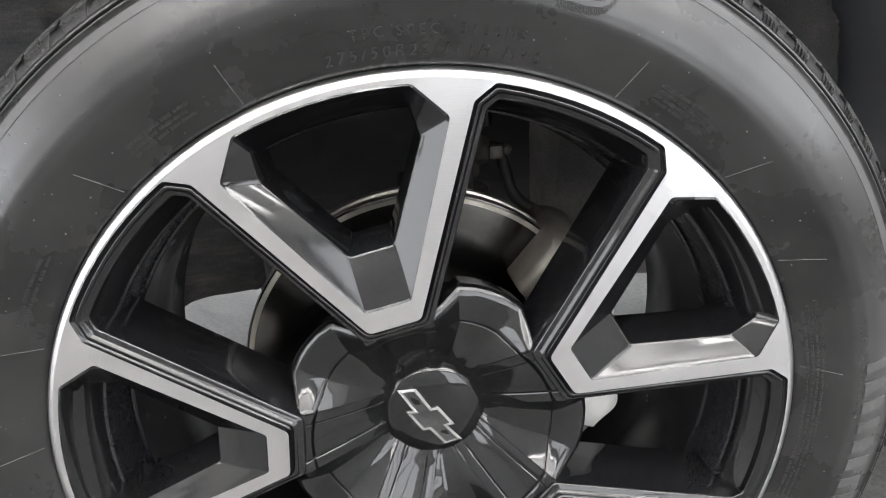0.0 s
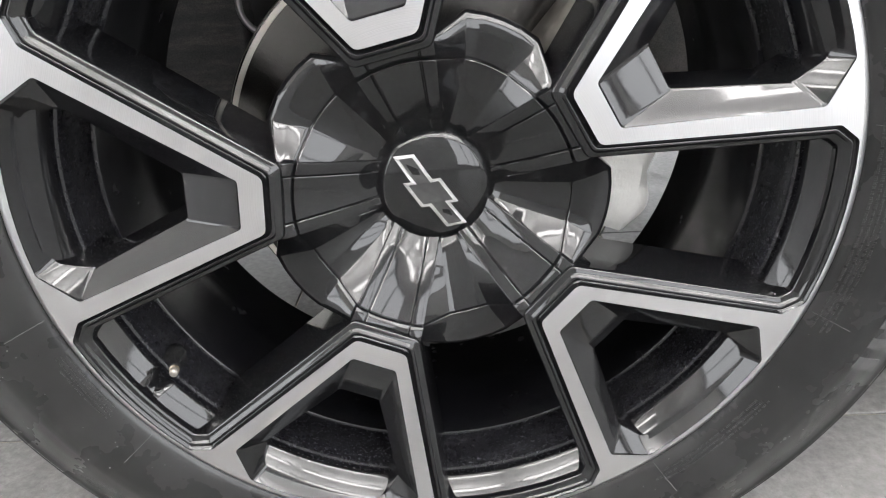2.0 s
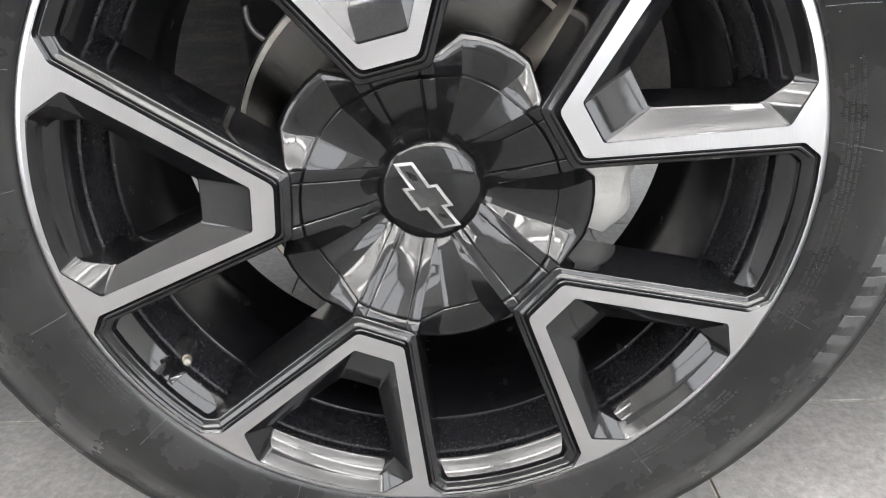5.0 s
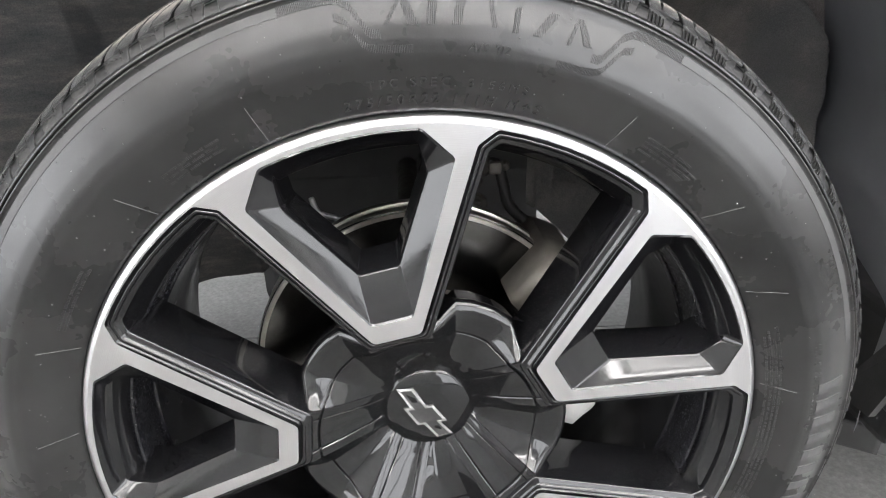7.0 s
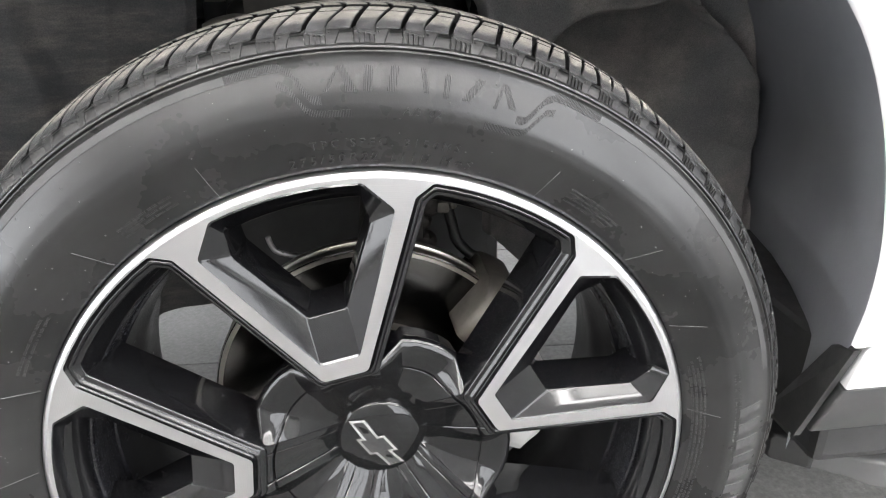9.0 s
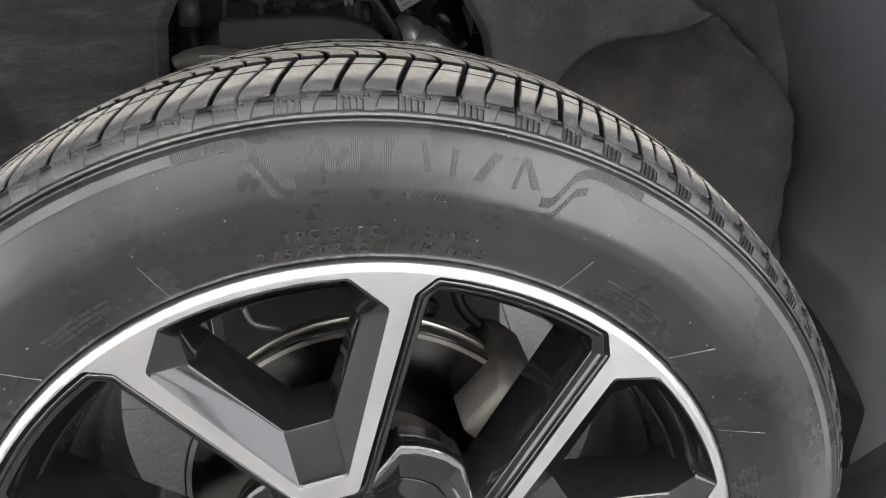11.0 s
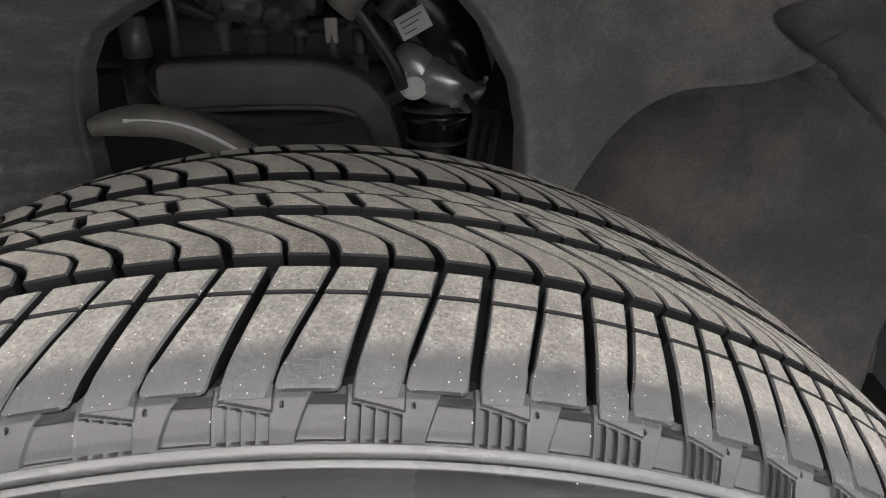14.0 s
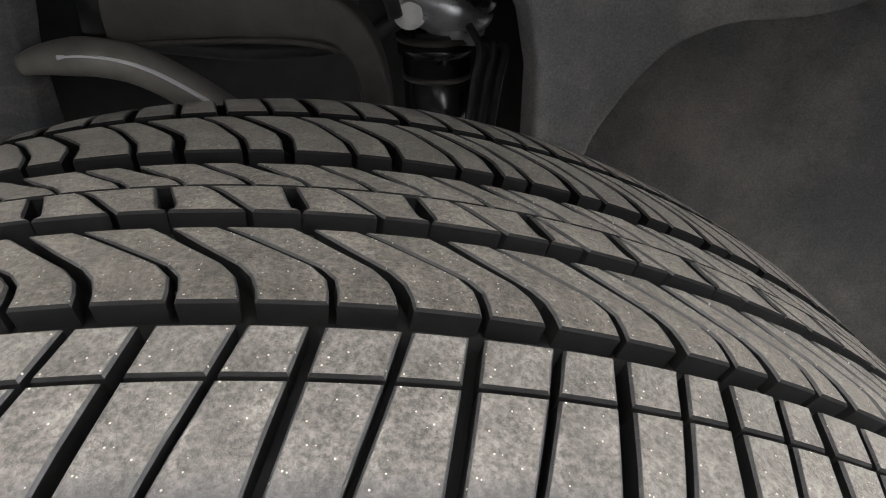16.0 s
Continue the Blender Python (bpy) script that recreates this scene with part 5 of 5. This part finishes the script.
bmesh.ops.create_cone(bm, cap_ends=True, segments=18, radius1=0.006, radius2=0.005, depth=0.026, matrix=Matrix.Translation((0.005, 0.52, 0.828)))
part("bleed_screw", bm, PLASTIC, car, "dark stem under a pale cap", CARM, True)

# ---- wheel arch: liner, fender, sill ----
LIPS = [(-0.62, 0.30), (-0.60, 0.42), (-0.575, 0.58), (-0.52, 0.72), (-0.43, 0.84), (-0.30, 0.905), (-0.15, 0.948), (0.0, 0.960), (0.15, 0.945), (0.28, 0.895), (0.382, 0.812), (0.435, 0.72), (0.463, 0.62), (0.468, 0.55), (0.462, 0.50)]
LIP_LINE = [(p.x, p.z) for p in curve_points([(x, 0, z) for x, z in LIPS], 5)]


def arch_liner():
    """The tunnel from the lip inwards, down to the foot of the arch."""
    verts, faces = [], []
    depths = [0.0, 0.04, 0.12, 0.25, 0.4, 0.57, 0.77, 1.0]
    edge_line = [(x, 0.006, z) for x, z in LIP_LINE] + [(0.470, 0.018, 0.487), (0.478, 0.045, 0.462), (0.483, 0.070, 0.420), (0.492, 0.092, 0.368), (0.505, 0.110, 0.312), (0.515, 0.120, 0.270)]
    for x, y0, z in edge_line:
        dx, dz = x, max(z - 0.45, 0.0)
        n = math.hypot(dx, dz)
        for f in depths:
            y = y0 + (0.60 - y0) * f
            out = 0.012 * min(1, f / 0.05) + 0.16 * math.sin(f * 1.57)
            verts.append((x + dx / n * out, y, z + dz / n * out))
    k = len(depths)
    for i in range(len(edge_line) - 1):
        for q in range(k - 1):
            faces.append((i * k + q, i * k + q + 1, (i + 1) * k + q + 1, (i + 1) * k + q))
    return mesh_from("liner_tunnel", verts, faces, [LINER_SMOOTH], None, True)


liner = attach("arch_liner", arch_liner(), car, "black wheel arch liner with a pressed felt back", CARM)


def smooth_step(a, b, x):
    t = np.clip((x - a) / (b - a), 0.0, 1.0)
    return t * t * (3 - 2 * t)


CREASE = [(0.238, 0.58), (0.247, 0.66), (0.266, 0.708), (0.290, 0.745), (0.318, 0.769), (0.355, 0.783), (0.410, 0.787), (0.446, 0.795), (0.478, 0.812), (0.510, 0.834)]
PANEL_EDGE = [(0.75, 0.930), (0.523, 0.880), (0.430, 0.858), (0.453, 0.827), (0.504, 0.792), (0.573, 0.712), (0.598, 0.653), (0.60, 0.45)]
HOLE = [(-0.236, 0.30), (-0.234, 0.775), (-0.229, 0.812), (-0.212, 0.842), (-0.18, 0.862), (-0.11, 0.893), (-0.05, 0.92), (0.05, 0.922), (0.10, 0.900), (0.145, 0.85), (0.176, 0.795), (0.188, 0.745), (0.192, 0.30)]
LINER_FOOT = line((-0.8, 0.28), (-0.5, 0.33), (-0.2, 0.35), (0.2, 0.43), (0.26, 0.37), (0.33, 0.31), (0.8, 0.28))


def beside(points, x, z):
    """Distance to a line through points, positive on its lower right side."""
    pts = [(p.x, p.z) for p in curve_points([(a, 0, e) for a, e in points], 6)]
    best, sign = np.full(x.shape, 9.0), np.ones(x.shape)
    for (xa, za), (xb, zb) in zip(pts, pts[1:]):
        dx, dz = xb - xa, zb - za
        t = np.clip(((x - xa) * dx + (z - za) * dz) / (dx * dx + dz * dz), 0, 1)
        d = np.hypot(x - xa - t * dx, z - za - t * dz)
        nearer = d < best
        best = np.where(nearer, d, best)
        sign = np.where(nearer, np.sign((x - xa) * dz - (z - za) * dx), sign)
    return best * sign


def liner_back():
    """The pressed felt sheet behind the wheel: two sunk panels, folds and an opening for the suspension."""
    nx, nz = 520, 280
    x = np.linspace(-0.80, 0.80, nx + 1)[:, None] * np.ones((1, nz + 1))
    low = np.array([LINER_FOOT(v) for v in x[:, 0]])[:, None]
    z = low + (1.16 - low) * np.linspace(0, 1, nz + 1)[None, :]
    y = 0.500 + 0.02 * np.sin(x * 5 + z * 3)
    d = beside(CREASE, x, z)
    e = -beside(PANEL_EDGE, x, z)
    inside = smooth_step(-0.004, 0.010, d) * smooth_step(0.001, -0.004, e)
    y -= 0.006 * smooth_step(-0.018, -0.002, d) * (d < 0.002) * (x > 0.2)
    y += inside * 0.105 * (1 - 0.97 * smooth_step(0.008, 0.13, d))
    y += smooth_step(-0.001, 0.006, e) * 0.050 * (1 - 0.8 * smooth_step(0.005, 0.16, e))
    y -= 0.05 * smooth_step(0.40, 0.62, x)
    y -= 0.06 * smooth_step(-0.30, -0.46, x) + 0.035 * smooth_step(-0.40, -0.42, x + 0.16 * (z - 0.7)) * smooth_step(0.86, 0.82, z)
    y -= 0.10 * smooth_step(0.92, 1.08, z)
    fold = np.abs(np.sin(26 * z + 3 * np.sin(8 * x) + 1.6 * np.sin(29 * x + 9 * z)))
    y += 0.011 * fold * smooth_step(-0.27, -0.36, x)
    y += 0.004 * np.sin(23 * x + 7 * np.sin(11 * z)) * np.sin(19 * z + 3)
    h, out_x, out_z = np.full(x.shape, 1.0), np.zeros(x.shape), np.zeros(x.shape)
    for (xa, za), (xb, zb) in zip(HOLE, HOLE[1:]):
        dx, dz = xb - xa, zb - za
        one = ((x - xa) * dz - (z - za) * dx) / math.hypot(dx, dz)
        nearest = one < h
        h = np.where(nearest, one, h)
        out_x, out_z = np.where(nearest, dz / math.hypot(dx, dz), out_x), np.where(nearest, -dx / math.hypot(dx, dz), out_z)
    y += 0.022 * smooth_step(-0.009, -0.001, h) - 0.006 * smooth_step(-0.02, -0.006, h) * (h < 0)
    x, z = x - out_x * np.maximum(h, 0), z - out_z * np.maximum(h, 0)
    verts = np.stack([x, y, z], 2).reshape(-1, 3).tolist()
    faces = [(i * (nz + 1) + j, (i + 1) * (nz + 1) + j, (i + 1) * (nz + 1) + j + 1, i * (nz + 1) + j + 1) for i in range(nx) for j in range(nz) if h[i:i + 2, j:j + 2].min() < 0]
    # left of x = -0.03 the sheet takes the darker, streaky tone
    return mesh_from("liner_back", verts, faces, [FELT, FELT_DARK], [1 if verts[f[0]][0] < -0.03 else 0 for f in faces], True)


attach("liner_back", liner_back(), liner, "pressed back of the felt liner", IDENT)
bm = bmesh.new()
for z0, z1, y0 in ((0.40, 0.775, 0.800), (0.775, 0.845, 0.775), (0.845, 1.16, 0.812)):
    box(bm, (-0.40, y0, z0), (0.40, 0.84, z1 - 0.003), 0.008)
box(bm, (-0.44, 0.52, 0.92), (0.44, 0.84, 1.16))
part("frame_rail", bm, PLASTIC, car, "black frame rail inside the arch", CARM)


def fender():
    """The white outer panel round the arch, with its folded lip."""
    verts, faces = [], []
    rows = []
    for x, z in LIP_LINE:
        dx, dz = x, z - 0.40
        n = math.hypot(dx, dz)
        u, w = dx / n, dz / n
        ring = [(x, 0.0065, z), (x, 0.001, z), (x + u * 0.006, -0.002, z + w * 0.006), (x + u * 0.05, -0.006, z + w * 0.05), (x + u * 0.12, 0.006, z + w * 0.12), (x + u * 0.30, 0.03, z + w * 0.30), (x + u * 0.55, 0.06, z + w * 0.5)]
        rows.append(len(verts))
        verts += ring
    for i in range(len(LIP_LINE) - 1):
        for q in range(6):
            a, b = rows[i] + q, rows[i + 1] + q
            faces.append((a, a + 1, b + 1, b))
    return mesh_from("fender", verts, faces, [CAR_WHITE], None, True)


attach("fender", fender(), car, "white painted fender round the arch", CARM)
bm = bmesh.new()
box(bm, (-1.35, 0.10, 1.14), (1.30, 1.9, 1.30), 0.05)
part("body_shell", bm, CAR_WHITE, car, "white car body above the wheel", CARM, True)
for x0, x1 in ((-1.30, -0.72), (0.72, 1.30)):
    bm = bmesh.new()
    box(bm, (x0, 0.45, 0.46), (x1, 1.85, 1.16), 0.03)
    part("underbody", bm, PLASTIC, car, "black underbody behind the arch", CARM)
# closing box added to keep light from behind out of the arch
bm = bmesh.new()
box(bm, (-0.70, 1.12, 0.42), (0.70, 1.85, 1.12), 0.03)
part("underbody", bm, PLASTIC, car, "black underbody box added to block light from behind", CARM)
bm = bmesh.new()
box(bm, (0.525, 0.085, 0.275), (1.30, 0.60, 0.430), 0.012)
part("underbody", bm, PLASTIC, car, "black underbody behind the sill's underside", CARM)
# foot of the liner, the rubber strip at its edge, and the step bar behind it


def plate(name, corners, mat, label, half=0.005):
    me = mesh_from(name, [(x - half, y, z) for x, y, z in corners] + [(x + half, y, z) for x, y, z in corners], [(0, 1, 2, 3), (7, 6, 5, 4)] + [(i, (i + 1) % 4, 4 + (i + 1) % 4, 4 + i) for i in range(4)], [mat])
    return attach(name, me, car, label, CARM)


plate("mud_flap", [(0.4655, 0.000, 0.497), (0.4700, 0.055, 0.350), (0.4850, 0.130, 0.330), (0.484, 0.050, 0.472)], PLASTIC, "stiff black rubber strip at the arch's foot", 0.004)
run = curve_points([(0.588, 0.190, 0.214), (0.620, 0.168, 0.214), (0.655, 0.144, 0.214), (0.74, 0.118, 0.214), (1.00, 0.112, 0.214), (1.34, 0.112, 0.214)], 5)
step = part("step_bar", strap(run, [0.050] * len(run), 0.064), STEP_METAL, car, "satin grey side step", CARM, smooth=True)
run = curve_points([(0.546, 0.219, 0.214), (0.552, 0.215, 0.214), (0.570, 0.203, 0.214), (0.592, 0.188, 0.214)], 4)
part("end_cap", strap(run, [0.036 + 0.019 * min(1.0, i / 3) for i in range(len(run))], 0.070), PLASTIC, step, "black plastic end cap", IDENT, smooth=True)


def skirt(name, corners, mat, label):
    """A body panel below the door, 2 cm thick, with its edge turned in."""
    bm = bmesh.new()
    front = [bm.verts.new(c) for c in corners]
    back = [bm.verts.new((x + 0.004, y + 0.02, z)) for x, y, z in corners]
    bm.faces.new(front)
    bm.faces.new(back[::-1])
    for i in range(len(front)):
        k = (i + 1) % len(front)
        bm.faces.new((front[i], back[i], back[k], front[k]))
    bmesh.ops.recalc_face_normals(bm, faces=bm.faces)
    bmesh.ops.bevel(bm, geom=list(bm.edges), offset=0.003, segments=2, affect="EDGES", profile=0.5)
    part(name, bm, mat, car, label, CARM, smooth=True)


skirt("sill", [(0.476, 0.001, 0.492), (0.4745, 0.011, 0.441), (1.30, 0.011, 0.441), (1.30, -0.006, 0.56), (0.505, -0.004, 0.545)], CAR_WHITE, "white lower sill panel")
# the sill's turned-under face, with its shade put into the grey colour
skirt("sill_underside", [(0.4755, 0.013, 0.4395), (0.480, 0.050, 0.357), (1.30, 0.050, 0.357), (1.30, 0.013, 0.4395)], SILL_UNDERSIDE, "underside of the sill, its shade put into the grey")

# ---- pieces: tread blocks, shoulder panels, floor tiles ----
for turn, s in NEAR:
    m = Matrix.Rotation(radians(-turn), 4, "Y")
    for me in KIT[s][0]:
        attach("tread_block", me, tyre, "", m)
    attach("shoulder_panel", KIT[s][1], tyre, "", m)
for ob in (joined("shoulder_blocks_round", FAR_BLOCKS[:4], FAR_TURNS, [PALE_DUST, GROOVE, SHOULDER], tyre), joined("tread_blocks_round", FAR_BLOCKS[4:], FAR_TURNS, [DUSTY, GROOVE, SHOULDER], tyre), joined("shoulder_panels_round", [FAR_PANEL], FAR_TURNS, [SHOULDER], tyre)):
    ob.matrix_basis = IDENT
for ob in tyre.children:
    if ob.name.startswith("tread_base"):
        ob.matrix_basis = IDENT


def tile_mesh():
    s, b = 0.2985, 0.0012
    verts = [(-s, -s, -0.006), (s, -s, -0.006), (s, s, -0.006), (-s, s, -0.006), (-s, -s, -b), (s, -s, -b), (s, s, -b), (-s, s, -b), (-s + b, -s + b, 0), (s - b, -s + b, 0), (s - b, s - b, 0), (-s + b, s - b, 0)]
    faces = [(8, 9, 10, 11)] + [(4 + i, 4 + (i + 1) % 4, 8 + (i + 1) % 4, 8 + i) for i in range(4)] + [(i, (i + 1) % 4, 4 + (i + 1) % 4, 4 + i) for i in range(4)]
    return mesh_from("tile", verts, faces, [TILE])


TILE_MESH = tile_mesh()
grid = Matrix.Translation((0.322, 0.232, 0)) @ Matrix.Rotation(radians(-2.6), 4, "Z")
for i in range(-9, 9):
    for j in range(-8, 11):
        m = grid @ Matrix.Translation((0.3 + 0.6 * i, 0.3 + 0.6 * j, 0))
        if abs(m.translation.x) < ROOM_X + 0.28 and ROOM_Y0 - 0.28 < m.translation.y < ROOM_Y1 + 0.28:
            attach("floor_tile", TILE_MESH, floor, "", m)
